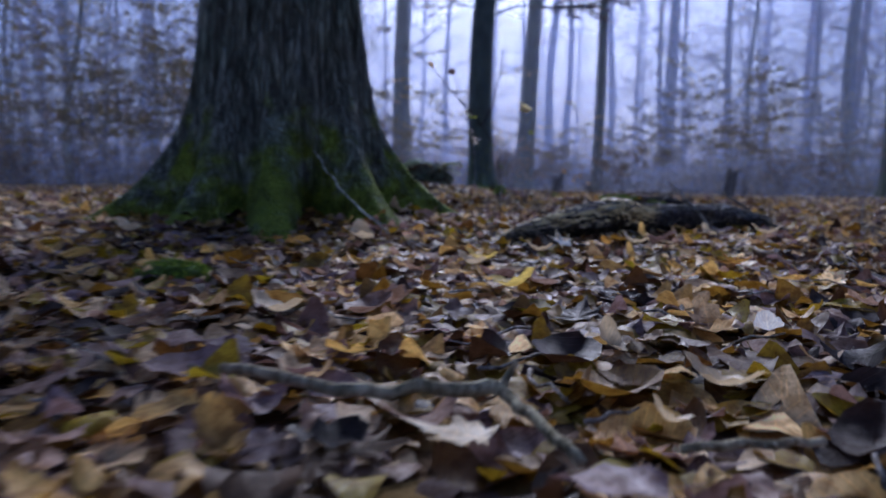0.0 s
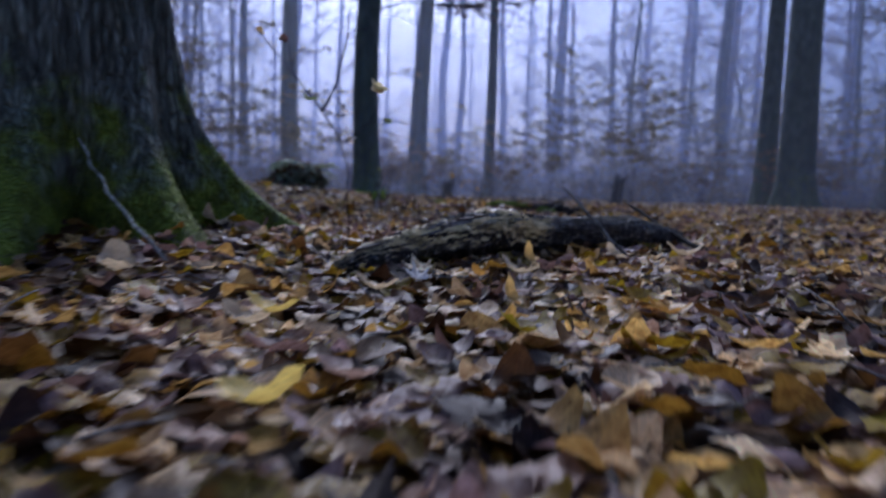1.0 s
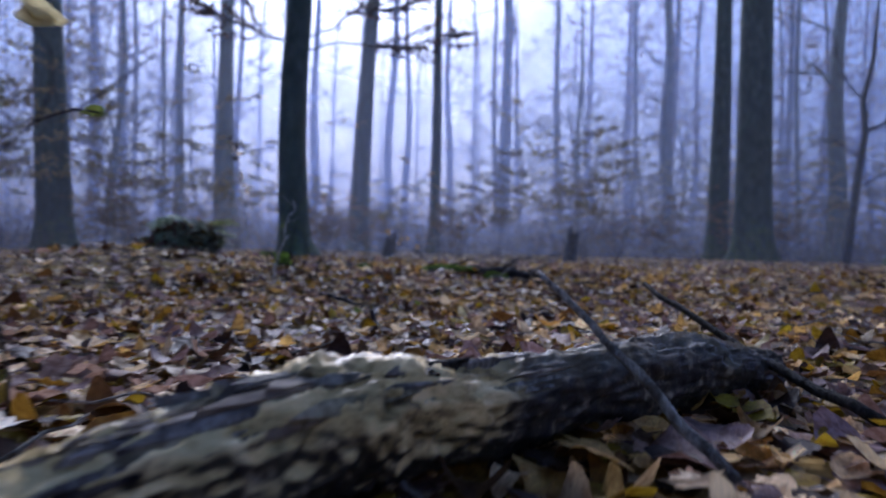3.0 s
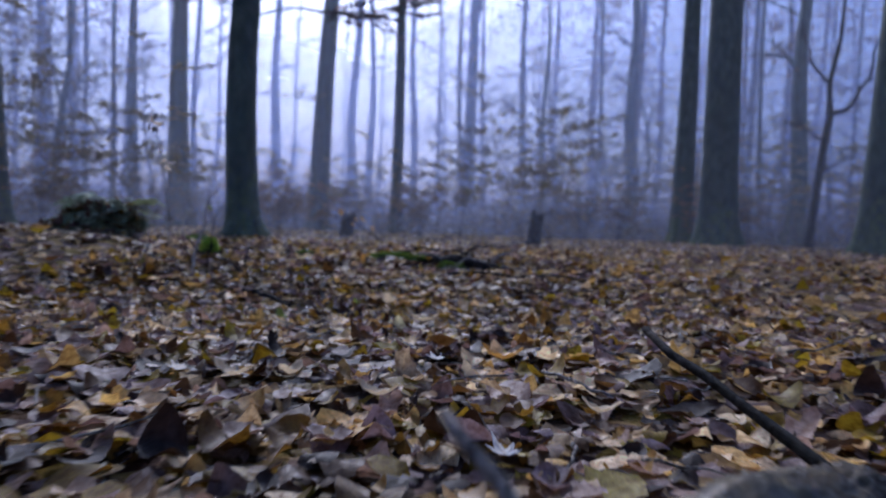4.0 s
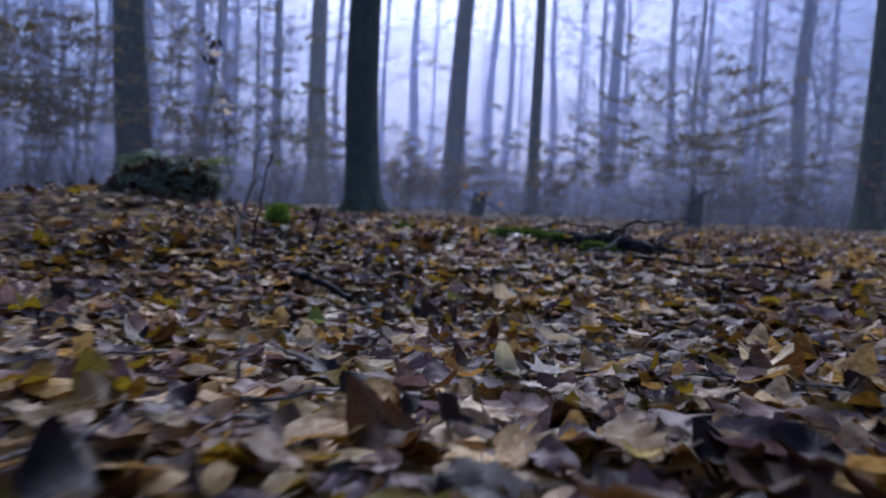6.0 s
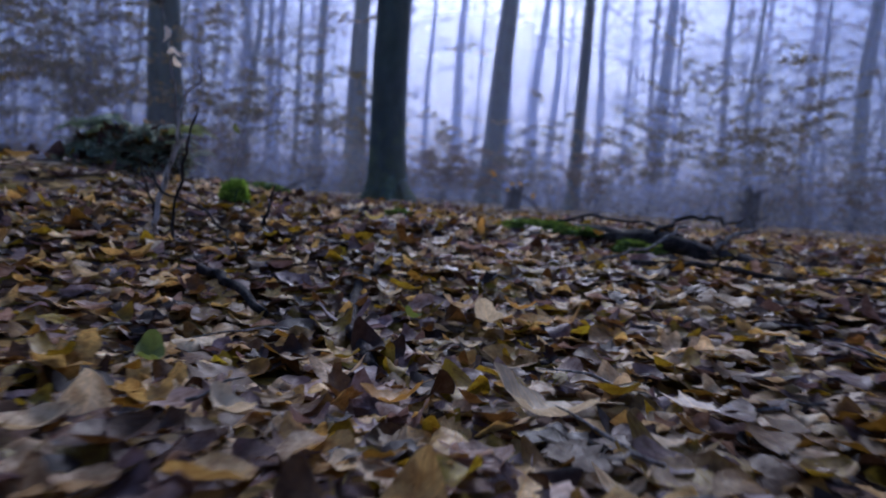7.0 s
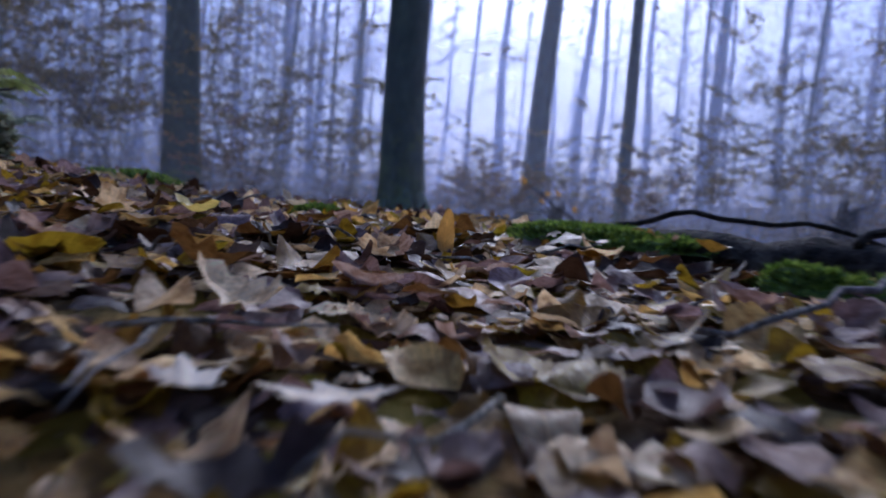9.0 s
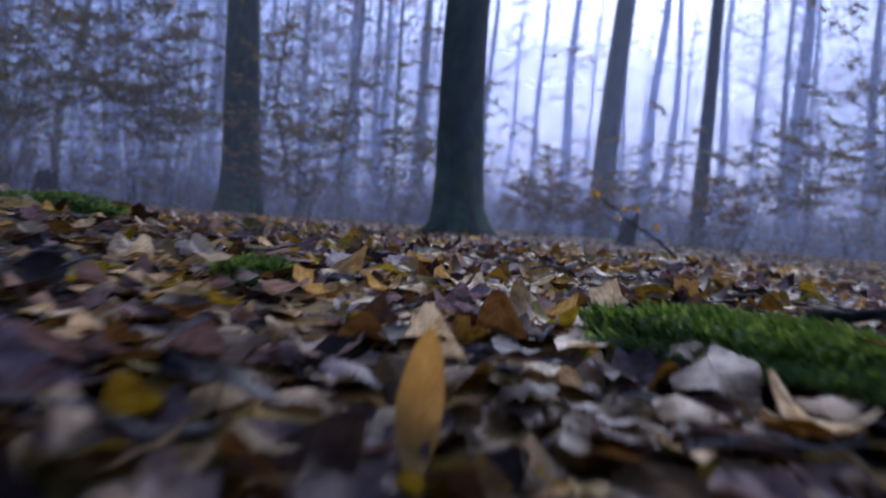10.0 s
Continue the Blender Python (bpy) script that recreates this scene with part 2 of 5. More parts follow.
def log_material():
    """Rotten log: black wet bark, worn to grey and straw-coloured wood fibres; its top is painted lighter, as if lit.
    """
    m = Nodes("rotten_log")
    co = m.coord()
    turned = m.add("ShaderNodeMapping", {"Vector": co})
    turned.inputs["Rotation"].default_value = (0, 0, radians(-38))
    turned.inputs["Scale"].default_value = (0.4, 0.8, 0.8)
    fib, fine = m.noise(34.0, 7, turned.outputs[0], 0.65), m.noise(120.0, 4, turned.outputs[0])
    patch = m.noise(5.5, 5, co, 0.6)
    bark = m.ramp(m.noise(40.0, 5, co), [(0.42, (0.010, 0.009, 0.008)), (0.57, (0.045, 0.036, 0.025)), (0.70, (0.26, 0.21, 0.13))])
    wood = m.ramp(fib, [(0.34, (0.08, 0.058, 0.022)), (0.42, (0.32, 0.235, 0.09)), (0.50, (0.62, 0.47, 0.20)), (0.60, (0.92, 0.74, 0.38))])
    # paler where the surface faces up: bare wood, and light from above painted in
    nz = m.add("ShaderNodeSeparateXYZ", {0: m.add("ShaderNodeNewGeometry").outputs["Normal"]}).outputs[2]
    along = m.add("ShaderNodeSeparateXYZ", {0: co}).outputs[0]
    # no bark is left on the hump
    hump = m.math("MULTIPLY", m.ramp(along, [(0.42, (0,) * 3), (0.60, (1,) * 3), (0.90, (1,) * 3), (1.10, (0,) * 3)]), 0.30)
    worn_lit = m.ramp(m.math("ADD", hump, m.math("ADD", m.math("MULTIPLY", nz, 0.62), m.math("MULTIPLY", patch, 1.2))), [(0.70, (0, 0, 0)), (1.0, (1, 1, 1))])
    # less of the pale wood at both ends, least at the far one
    worn_lit = m.math("MULTIPLY", worn_lit, m.ramp(along, [(0.30, (0.45,) * 3), (0.50, (1,) * 3), (0.94, (1,) * 3), (1.20, (0.12,) * 3)]))
    m.bump(m.math("ADD", m.math("ADD", fib, m.math("MULTIPLY", fine, 0.4)), m.math("MULTIPLY", worn_lit, -0.4)), 0.45, 0.008)
    algae = m.ramp(m.noise(9.0, 4, co), [(0.5, (0, 0, 0)), (0.68, (1, 1, 1))])
    pale = m.ramp(m.noise(16.0, 5, turned.outputs[0], 0.6), [(0.52, (0, 0, 0)), (0.60, (1, 1, 1))])
    wood = m.mix(m.math("MULTIPLY", pale, 0.85), m.mix(1.0, wood, (0.86, 0.79, 0.66, 1), "MULTIPLY"), m.mix(0.45, wood, (0.80, 0.60, 0.25, 1)))
    wood = m.mix(m.math("MULTIPLY", algae, 0.35), wood, (0.20, 0.19, 0.06, 1))
    bark = m.mix(m.math("MULTIPLY", algae, 0.3), bark, (0.10, 0.10, 0.06, 1))
    wet = m.ramp(m.noise(22.0, 3, co), [(0.42, (0.34,) * 3), (0.6, (0.72,) * 3)])
    m.bsdf.inputs["Specular IOR Level"].default_value = 0.32
    return m.set(Base_Color=m.mix(worn_lit, bark, wood), Roughness=wet)


LOG_ROTTEN = log_material()


def soil_material():
    """Leaf mould: small dark scraps, the same browns as the litter."""
    m = Nodes("leaf_mould")
    co = m.coord()
    vor = m.add("ShaderNodeTexVoronoi", {"Scale": 16.0, "Randomness": 1.0, "Vector": co})
    sep = m.add("ShaderNodeSeparateColor", {0: vor.outputs["Color"]})
    col = m.ramp(sep.outputs[0], [(p, tuple(0.55 * x for x in c)) for p, c in LITTER], "CONSTANT")
    big = m.noise(0.35, 4, co)
    col = m.mix(m.ramp(big, [(0.35, (0.55,) * 3), (0.65, (0.1,) * 3)]), col, (0.05, 0.032, 0.018, 1))
    m.bump(m.math("ADD", vor.outputs["Distance"], m.noise(30.0, 4, co)), 0.9, 0.03)
    m.bsdf.inputs["Specular IOR Level"].default_value = 0.1
    return m.set(Base_Color=col, Roughness=0.9)


SOIL = soil_material()


def mist_sheet_material(name, density, top, tone):
    """Haze put on a thin sheet: part of the light passes, the rest is scattered to both sides; thins out with height.
    """
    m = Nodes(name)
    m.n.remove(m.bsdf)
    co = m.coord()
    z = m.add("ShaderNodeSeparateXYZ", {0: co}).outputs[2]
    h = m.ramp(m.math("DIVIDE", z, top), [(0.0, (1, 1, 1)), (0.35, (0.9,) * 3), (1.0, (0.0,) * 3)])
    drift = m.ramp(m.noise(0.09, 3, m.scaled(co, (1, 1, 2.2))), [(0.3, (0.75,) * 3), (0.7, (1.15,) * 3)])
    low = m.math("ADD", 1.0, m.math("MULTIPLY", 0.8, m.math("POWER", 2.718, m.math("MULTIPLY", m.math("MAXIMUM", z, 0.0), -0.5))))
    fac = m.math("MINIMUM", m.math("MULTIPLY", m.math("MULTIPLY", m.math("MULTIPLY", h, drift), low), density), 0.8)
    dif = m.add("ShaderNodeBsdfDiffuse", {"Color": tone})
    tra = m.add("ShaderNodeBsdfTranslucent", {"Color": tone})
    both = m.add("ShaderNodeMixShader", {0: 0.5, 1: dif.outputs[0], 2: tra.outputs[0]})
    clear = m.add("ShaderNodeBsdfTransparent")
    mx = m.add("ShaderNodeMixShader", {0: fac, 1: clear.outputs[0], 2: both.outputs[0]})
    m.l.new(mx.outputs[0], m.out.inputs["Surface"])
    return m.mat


# ---- shapes ----
def height(x, y):
    """The forest floor: nearly level, a shallow hollow, a low rise by the stump, falling off behind."""
    x, y = np.asarray(x, float), np.asarray(y, float)
    far = np.hypot(x - 1.0, y - 1.0)
    z = 0.02 - 0.17 * np.exp(-(((x - 1.3) / 2.0) ** 2 + ((y - 6.5) / 1.2) ** 2))
    z = z + 0.18 * np.exp(-(((x + 0.6) / 1.15) ** 2 + ((y - 9.1) / 1.3) ** 2))
    z = z + 0.07 * np.exp(-(((x + 0.9) / 1.1) ** 2 + ((y - 3.9) / 1.0) ** 2))
    z = z + 0.022 * np.exp(-(((x - 1.1) / 0.7) ** 2 + ((y - 3.15 - 0.4 * (x - 1.1)) / 0.35) ** 2))
    z = z - 0.02 * np.clip(x - 1.2, 0, 2.5) - 0.02 * np.clip(far - 8.6, 0, 30.0)
    z = z + 0.012 * np.sin(2.3 * x + 0.7 * y) * np.sin(1.9 * y - 0.8 * x) + 0.05 * np.sin(0.31 * x + 1) * np.sin(0.27 * y) * np.clip(far / 12 - 0.5, 0, 1)
    return z


def mesh_part(name, verts, faces, mat, parent=None, label="", uvs=None, smooth=True):
    """ONE mesh object, under a thing or on its own."""
    me = bpy.data.meshes.new(name)
    me.from_pydata([tuple(v) for v in verts] if not isinstance(verts, np.ndarray) else verts.tolist(), [], faces if isinstance(faces, list) else faces.tolist())
    if uvs is not None:
        lay = me.uv_layers.new(name="leaf")
        idx = np.empty(len(me.loops), dtype=np.int32)
        me.loops.foreach_get("vertex_index", idx)
        lay.data.foreach_set("uv", np.asarray(uvs, dtype=np.float32)[idx].ravel())
    if smooth:
        me.polygons.foreach_set("use_smooth", np.ones(len(me.polygons), dtype=bool))
    me.materials.append(mat)
    ob = new(name, me)
    if parent is not None:
        ob.parent = parent
    if label:
        tagged(ob, label)
    return ob


class Shape:
    """Gathers vertices and faces of one mesh."""

    def __init__(self):
        self.v, self.f = [], []

    def tube(self, pts, radii, sides=6, rough=0.0, rng=None, cap=True):
        pts = [Vector(p) for p in pts]
        base, ref = len(self.v), Vector((0.3, 0.9, 0.2))
        for i, p in enumerate(pts):
            d = (pts[min(i + 1, len(pts) - 1)] - pts[max(i - 1, 0)]).normalized()
            side = d.cross(ref)
            side = (side if side.length > 1e-3 else d.cross(Vector((1, 0, 0)))).normalized()
            up = side.cross(d)
            for k in range(sides):
                a = 2 * math.pi * k / sides
                r = radii[i] * (1 + (rough * (rng.random() - 0.5) if rng else 0))
                self.v.append(tuple(p + (side * math.cos(a) + up * math.sin(a)) * r))
        for i in range(len(pts) - 1):
            for k in range(sides):
                a, b = base + i * sides + k, base + i * sides + (k + 1) % sides
                self.f.append((a, b, b + sides, a + sides))
        if cap:
            self.f.append(tuple(base + k for k in reversed(range(sides))))
            self.f.append(tuple(base + (len(pts) - 1) * sides + k for k in range(sides)))
        return self

    def leaf(self, p, d, n, length, width):
        """A small pointed folded leaf from p along d."""
        d, n = Vector(d).normalized(), Vector(n)
        s = d.cross(n)
        s = (s if s.length > 1e-3 else d.cross(Vector((0.2, 1, 0.1)))).normalized()
        n = s.cross(d)
        p, b = Vector(p), len(self.v)
        for q in (p, p + d * length * 0.5 + s * width * 0.5 + n * width * 0.15, p + d * length, p + d * length * 0.5 - s * width * 0.5 + n * width * 0.15):
            self.v.append(tuple(q))
        self.f += [(b, b + 1, b + 2), (b, b + 2, b + 3)]

    def make(self, name, mat, parent=None, label="", smooth=True):
        return mesh_part(name, self.v, self.f, mat, parent, label, smooth=smooth)


def bend(a, b, n, wob, rng, droop=0.0):
    """n + 1 points from a to b with a natural wobble."""
    a, b = Vector(a), Vector(b)
    size = (b - a).length * wob
    return [a.lerp(b, i / n) + Vector((rng.uniform(-1, 1), rng.uniform(-1, 1), rng.uniform(-1, 1))) * size * (0 if i in (0, n) else 1)
            - Vector((0, 0, droop * math.sin(math.pi * i / n))) for i in range(n + 1)]


def thing(name, at, label, category, group="", kind=""):
    ob = new(name)
    ob.location = at
    return tagged(ob, label, category, group, kind)


# ---- ground: one sheet to the horizon ----
def build_ground():
    s = [0.0]
    step = 0.12
    while s[-1] < 420:
        s.append(s[-1] + step)
        if s[-1] > 6:
            step *= 1.16
    ax = np.array([-q for q in s[:0:-1]] + s)
    X, Y = np.meshgrid(ax + 1.0, ax + 4.5, indexing="ij")
    V = np.stack([X, Y, height(X, Y) - 0.03], -1).reshape(-1, 3)  # the soil lies under the litter
    n = len(ax)
    i, j = np.meshgrid(np.arange(n - 1), np.arange(n - 1), indexing="ij")
    a = (i * n + j).ravel()
    F = np.stack([a, a + n, a + n + 1, a + 1], -1)
    return tagged(mesh_part("ground", V, F, SOIL), "dark damp forest soil and leaf mould under fallen leaves", "forest floor", kind="structure")


build_ground()


def build_mist_sheets():
    """Mist as upright ring-shaped sheets all round the place, denser with distance, the far ones tinted bluer."""
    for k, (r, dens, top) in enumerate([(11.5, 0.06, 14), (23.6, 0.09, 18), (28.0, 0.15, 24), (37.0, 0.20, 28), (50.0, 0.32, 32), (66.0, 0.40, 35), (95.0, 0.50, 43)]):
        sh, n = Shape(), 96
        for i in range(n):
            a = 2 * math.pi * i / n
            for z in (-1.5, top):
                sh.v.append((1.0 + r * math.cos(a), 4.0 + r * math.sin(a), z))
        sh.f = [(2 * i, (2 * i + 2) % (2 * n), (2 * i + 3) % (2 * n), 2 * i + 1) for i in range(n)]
        tagged(sh.make("mist", mist_sheet_material("mist_%d" % k, dens, top, (0.51, 0.54, 0.63, 1) if r < 30 else (0.45, 0.52, 0.88, 1))), "ring of thin sheet standing in for pale bluish mist between the trees", "mist", kind="stuff")


build_mist_sheets()


# ---- trees ----
def spray(wood, leaves, start, end, r, rng, leaf_len, per_m, droop=0.05, twigs=3, sides=3, lift=(-0.05, 0.12)):
    """A branch with side twigs in wood, and leaves along them in leaves."""
    start, end = Vector(start), Vector(end)
    n = 5
    pts = bend(start, end, n, 0.05, rng, -droop)
    wood.tube(pts, [r * (1 - 0.8 * i / n) for i in range(n + 1)], sides, cap=False)
    lines = [pts]
    run = (end - start)
    side = run.cross(Vector((0, 0, 1)))
    side = side.normalized() if side.length > 1e-3 else Vector((1, 0, 0))
    for k in range(twigs):
        f = 0.3 + 0.6 * (k + rng.random() * 0.6) / twigs
        a = pts[0].lerp(pts[-1], f)
        i = min(int(f * n), n - 1)
        a = pts[i].lerp(pts[i + 1], f * n - i)
        b = a + run * rng.uniform(0.15, 0.35) + side * rng.choice((-1, 1)) * run.length * rng.uniform(0.12, 0.32) + Vector((0, 0, rng.uniform(*lift) * run.length))
        tw = bend(a, b, 2, 0.06, rng)
        wood.tube(tw, [r * 0.4, r * 0.28, r * 0.1], 3, cap=False)
        lines.append(tw)
    if leaves is None:
        return
    for ln in lines:
        length = (ln[-1] - ln[0]).length
        for _ in range(int(length * per_m)):
            f = rng.uniform(0.25, 1.0) * (len(ln) - 1)
            i = min(int(f), len(ln) - 2)
            p = ln[i].lerp(ln[i + 1], f - i)
            d = Vector((rng.gauss(0, 1), rng.gauss(0, 1), rng.gauss(-0.3, 0.5)))
            leaves.leaf(p, d, (rng.gauss(0, 0.8), rng.gauss(0, 0.8), 1), leaf_len * rng.uniform(0.6, 1.2), leaf_len * rng.uniform(0.4, 0.7))


def trunk_shape(pts, radii, sides, rng, flare, lobes=5):
    """A trunk of uneven section with a flared, lobed foot."""
    sh = Shape()
    ph, ph2 = rng.uniform(0, 6), rng.uniform(0, 6)
    for p, r in zip(pts, radii):
        z = p[2] - pts[0][2]
        fl = flare * math.exp(-max(z, 0) / (radii[0] * 0.75 + 0.10))
        for k in range(sides):
            a = 2 * math.pi * k / sides
            rr = r * (1 + 0.04 * math.sin(2 * a + ph + 0.3 * z) + 0.025 * math.sin(5 * a + ph2 + 0.7 * z) + fl * (0.6 + 0.5 * math.cos(lobes * a + ph2)))
            sh.v.append((p[0] + rr * math.cos(a), p[1] + rr * math.sin(a), p[2]))
    n = len(pts)
    for i in range(n - 1):
        for k in range(sides):
            a, b = i * sides + k, i * sides + (k + 1) % sides
            sh.f.append((a, b, b + sides, a + sides))
    sh.f.append(tuple((n - 1) * sides + k for k in range(sides)))
    return sh


def build_tree(x, y, diam, tall, lean, seed, label, first_limb=6.0, limbs=9, sides=16, leaf_mat=None, per_m=5.0, group="", fork=0.0, bow=0.0, bow_len=5.2, leaf_len=0.16, foot=0.6):
    rng = random.Random(seed)
    root = thing("tree", (x, y, float(height(x, y)) - 0.04), label, "tree", group)
    zs = [0, 0.08, 0.2, 0.4, 0.8, 1.4, 2.2, 3.4, 5.0, 7.0, 9.0, 11.0, 13.0, 16.0, 19.0, 22.0, 26.0, 30.0, tall]
    w1, w2 = rng.uniform(0.4, 1) * rng.choice((-1, 1)) * (0.06 if y < 30 else 0.12 if y < 70 else 0.20), rng.uniform(0, 6)

    def axis(z):
        return Vector((lean[0] * z + w1 * math.sin(z * 0.30 + w2) + bow * math.sin(z / bow_len * math.pi) * (1 if z < bow_len else 0.5), lean[1] * z + w1 * math.cos(z * 0.27), z))
    zs = sorted(z for z in zs if z <= tall)
    pts = [axis(z) for z in zs]
    r0 = diam / 2
    radii = [r0 * (1.06 - 0.9 * (z / tall) ** 1.15) for z in zs]
    trunk_shape(pts, radii, sides, rng, foot).make("trunk", BARK_BEECH, root)
    leaves = Shape() if leaf_mat else None
    for k in range(limbs):
        z = first_limb + (tall * 0.95 - first_limb) * (k + rng.random() * 0.7) / limbs
        a = rng.uniform(0, 2 * math.pi)
        length = (1 - 0.55 * z / tall) * rng.uniform(2.2, 4.6)
        p = axis(z)
        q = p + Vector((math.cos(a) * length, math.sin(a) * length, length * rng.uniform(0.1, 0.75)))
        wood = Shape()
        spray(wood, leaves, p, q, r0 * rng.uniform(0.16, 0.3) * (1.15 - 0.7 * z / tall), rng, leaf_len, per_m, 0.15, 5, 5 if sides > 12 else 3)
        wood.make("limb", BARK_BEECH, root)
    if fork:
        wood = Shape()
        p = axis(fork)
        wood.tube(bend(p, p + Vector((0.55, 0.1, tall * 0.5)), 6, 0.02, rng), [r0 * 0.55 * (1 - 0.1 * i) for i in range(7)], 10)
        wood.make("limb", BARK_BEECH, root)
    if leaves and leaves.f:
        leaves.make("crown", leaf_mat, root, smooth=False)
    return root


# x, y, diameter, height, lean, first limb, label, bow
TREES_AHEAD = [
    (0.90, 16.0, 0.52, 20, (0.0, 0.0), 7.5, "tall beech trunk, dark smooth grey-green bark, flared mossy foot", -0.11),
    (3.86, 34.6, 0.92, 24, (0.060, 0.0), 11.0, "broad beech trunk leaning to one side in the mist", 0.0),
    (6.84, 31.6, 0.50, 22, (0.014, 0.0), 10.0, "slender dark beech trunk with a slight lean", 0.0),
    (18.8, 80.0, 0.9, 40, (-0.01, 0.0), 14.0, "thin pale trunk far off in the mist", 0.0),
    (11.6, 80.0, 1.15, 40, (0.03, 0.0), 15.0, "thin pale trunk far off in the mist", 0.0),
    (13.9, 80.0, 0.85, 40, (0.0, 0.0), 14.0, "thin pale trunk far off in the mist", 0.0),
    (3.5, 80.0, 1.1, 40, (0.01, 0.0), 15.0, "thin pale trunk far off in the mist", 0.0),
    (-2.41, 40.2, 1.05, 25, (0.0, 0.0), 12.0, "broad grey trunk half lost in the mist", 0.0),
    (-6.53, 53.3, 0.80, 25, (0.0, 0.0), 12.0, "slim grey trunk half lost in the mist", 0.0),
    (-5.96, 24.95, 0.92, 23, (-0.03, 0.0), 8.0, "stout beech trunk with dark bark, flared at the foot", 0.0),
    (-15.8, 68.7, 1.1, 40, (0.0, 0.0), 13.0, "grey trunk far off in the mist", 0.0),
    (-29.7, 70.4, 1.1, 40, (0.0, 0.0), 13.0, "grey trunk far off in the mist", 0.0),
]
TREES_BESIDE = [
    (23.6, 41.2, 0.80, 24, (-0.02, 0.0), 9.0, "slim bowed beech trunk in the mist", 0.25),
    (14.42, 22.5, 0.64, 23, (0.005, 0.0), 9.0, "dark beech trunk close beside a thicker one", 0.0),
    (12.66, 18.4, 0.92, 24, (-0.005, 0.0), 8.5, "thick dark beech trunk with a small pale stub", 0.0),
    (24.55, 29.0, 0.78, 22, (0.03, 0.0), 6.5, "dark slim trunk with drooping side branches", 0.2),
    (13.6, 14.3, 0.9, 23, (0.03, 0.0), 8.0, "thick dark trunk at the edge of the clearing", 0.0),
    (20.2, 47.4, 0.40, 20, (0.02, 0.0), 5.0, "thin dark trunk with bare side branches", 0.2),
]
TREES = TREES_AHEAD + TREES_BESIDE
for i, (tx, ty, td, th, tl, tf, tlab, tb) in enumerate(TREES):
    build_tree(tx, ty, td, th, tl, 100 + i, tlab, tf, 9, 20 if ty < 30 else 12, FOLIAGE_BROWN, 5.0 if ty < 30 else 2.5, "beech trees", bow=tb)
build_tree(19.52, 61.3, 1.15, 36, (0.0, 0.0), 140, "forked grey trunk far off in the mist", 12.0, 8, 12, FOLIAGE_BROWN, 2.5, "beech trees", fork=7.0)


def hides_beech(x, y):
    """Whether a plant here would stand between the camera's path and the stout beech."""
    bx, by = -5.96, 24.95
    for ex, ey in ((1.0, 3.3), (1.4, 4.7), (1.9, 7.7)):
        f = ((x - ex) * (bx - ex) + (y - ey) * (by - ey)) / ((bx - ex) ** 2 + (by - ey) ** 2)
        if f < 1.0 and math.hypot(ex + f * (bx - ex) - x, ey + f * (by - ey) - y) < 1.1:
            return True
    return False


def build_far_woods():
    """Further trunks between and behind the nearer ones, four builds in many copies."""
    rng = random.Random(7)
    kinds = [build_tree(-40 + 6 * k, 98.0 + 3 * k, 0.34 + 0.13 * k, 36 + 2 * k, (0.012 * (k - 1.5), 0.0), 200 + k, "thin grey trunk with bare branches, far off in the mist",
                        3.5 + 1.2 * k, 16, 9, FOLIAGE_BROWN, 15.0, "far woods trees", leaf_len=0.20) for k in range(4)]
    spots = []
    for _ in range(4000):
        a, r = rng.uniform(-62, 62), rng.uniform(30, 105)
        x, y = 1.0 + r * math.sin(radians(a)), 4.0 + r * math.cos(radians(a))
        if abs(a) < 36 and r < 50:
            continue
        # the light gap ahead stays open
        if -3.5 < a < 14.0 and r < 92:
            continue
        if all(math.hypot(x - p, y - q) > 4.2 for p, q in spots) and all(abs(math.degrees(math.atan2(x - 1, y - 4) - math.atan2(t[0] - 1, t[1] - 4))) > 0.9 or r > 60 for t in TREES) and all(abs(math.degrees(math.atan2(x - 1.87, y - 7.7) - math.atan2(t[0] - 1.87, t[1] - 7.7))) > 1.6 or r > 60 for t in TREES):
            spots.append((x, y))
        if len(spots) >= 110:
            break
    for x, y in spots:
        copy_thing(rng.choice(kinds), pose(x, y, float(height(x, y)) - 0.05, rng.uniform(-2, 2), rng.uniform(-2, 2), rng.uniform(0, 360)) @ Matrix.Scale(rng.uniform(0.8, 1.1), 4))


build_far_woods()


def build_crooked_trees():
    """Slim crooked trees with light round crowns to both sides of the gap."""
    rng = random.Random(77)
    kinds = [build_tree(-22.0 - 5 * k, 52.0 + 4 * k, 0.22 + 0.05 * k, 13 + 1.5 * k, (0.05 - 0.04 * k, 0.02), 400 + k, "slim crooked tree with a thin leafy crown, hazy in the mist",
                        3.4 + 0.8 * k, 15, 8, FOLIAGE_BROWN, 16.0, "crooked slim trees", bow=(0.5, -0.45, 0.35)[k], bow_len=3.4 + k, leaf_len=0.13) for k in range(3)]
    for a0, a1, r0, r1, count in ((18, 46, 46, 66, 12), (-44, -7, 36, 58, 18)):
        for k in range(count):
            a, r = radians(a0 + (a1 - a0) * (k + rng.random()) / count), rng.uniform(r0, r1)
            x, y = 1.0 + r * math.sin(a), 4.0 + r * math.cos(a)
            if not hides_beech(x, y):
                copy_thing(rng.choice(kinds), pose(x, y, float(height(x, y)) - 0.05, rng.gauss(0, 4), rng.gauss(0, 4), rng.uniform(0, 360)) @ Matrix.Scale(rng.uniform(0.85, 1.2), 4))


build_crooked_trees()


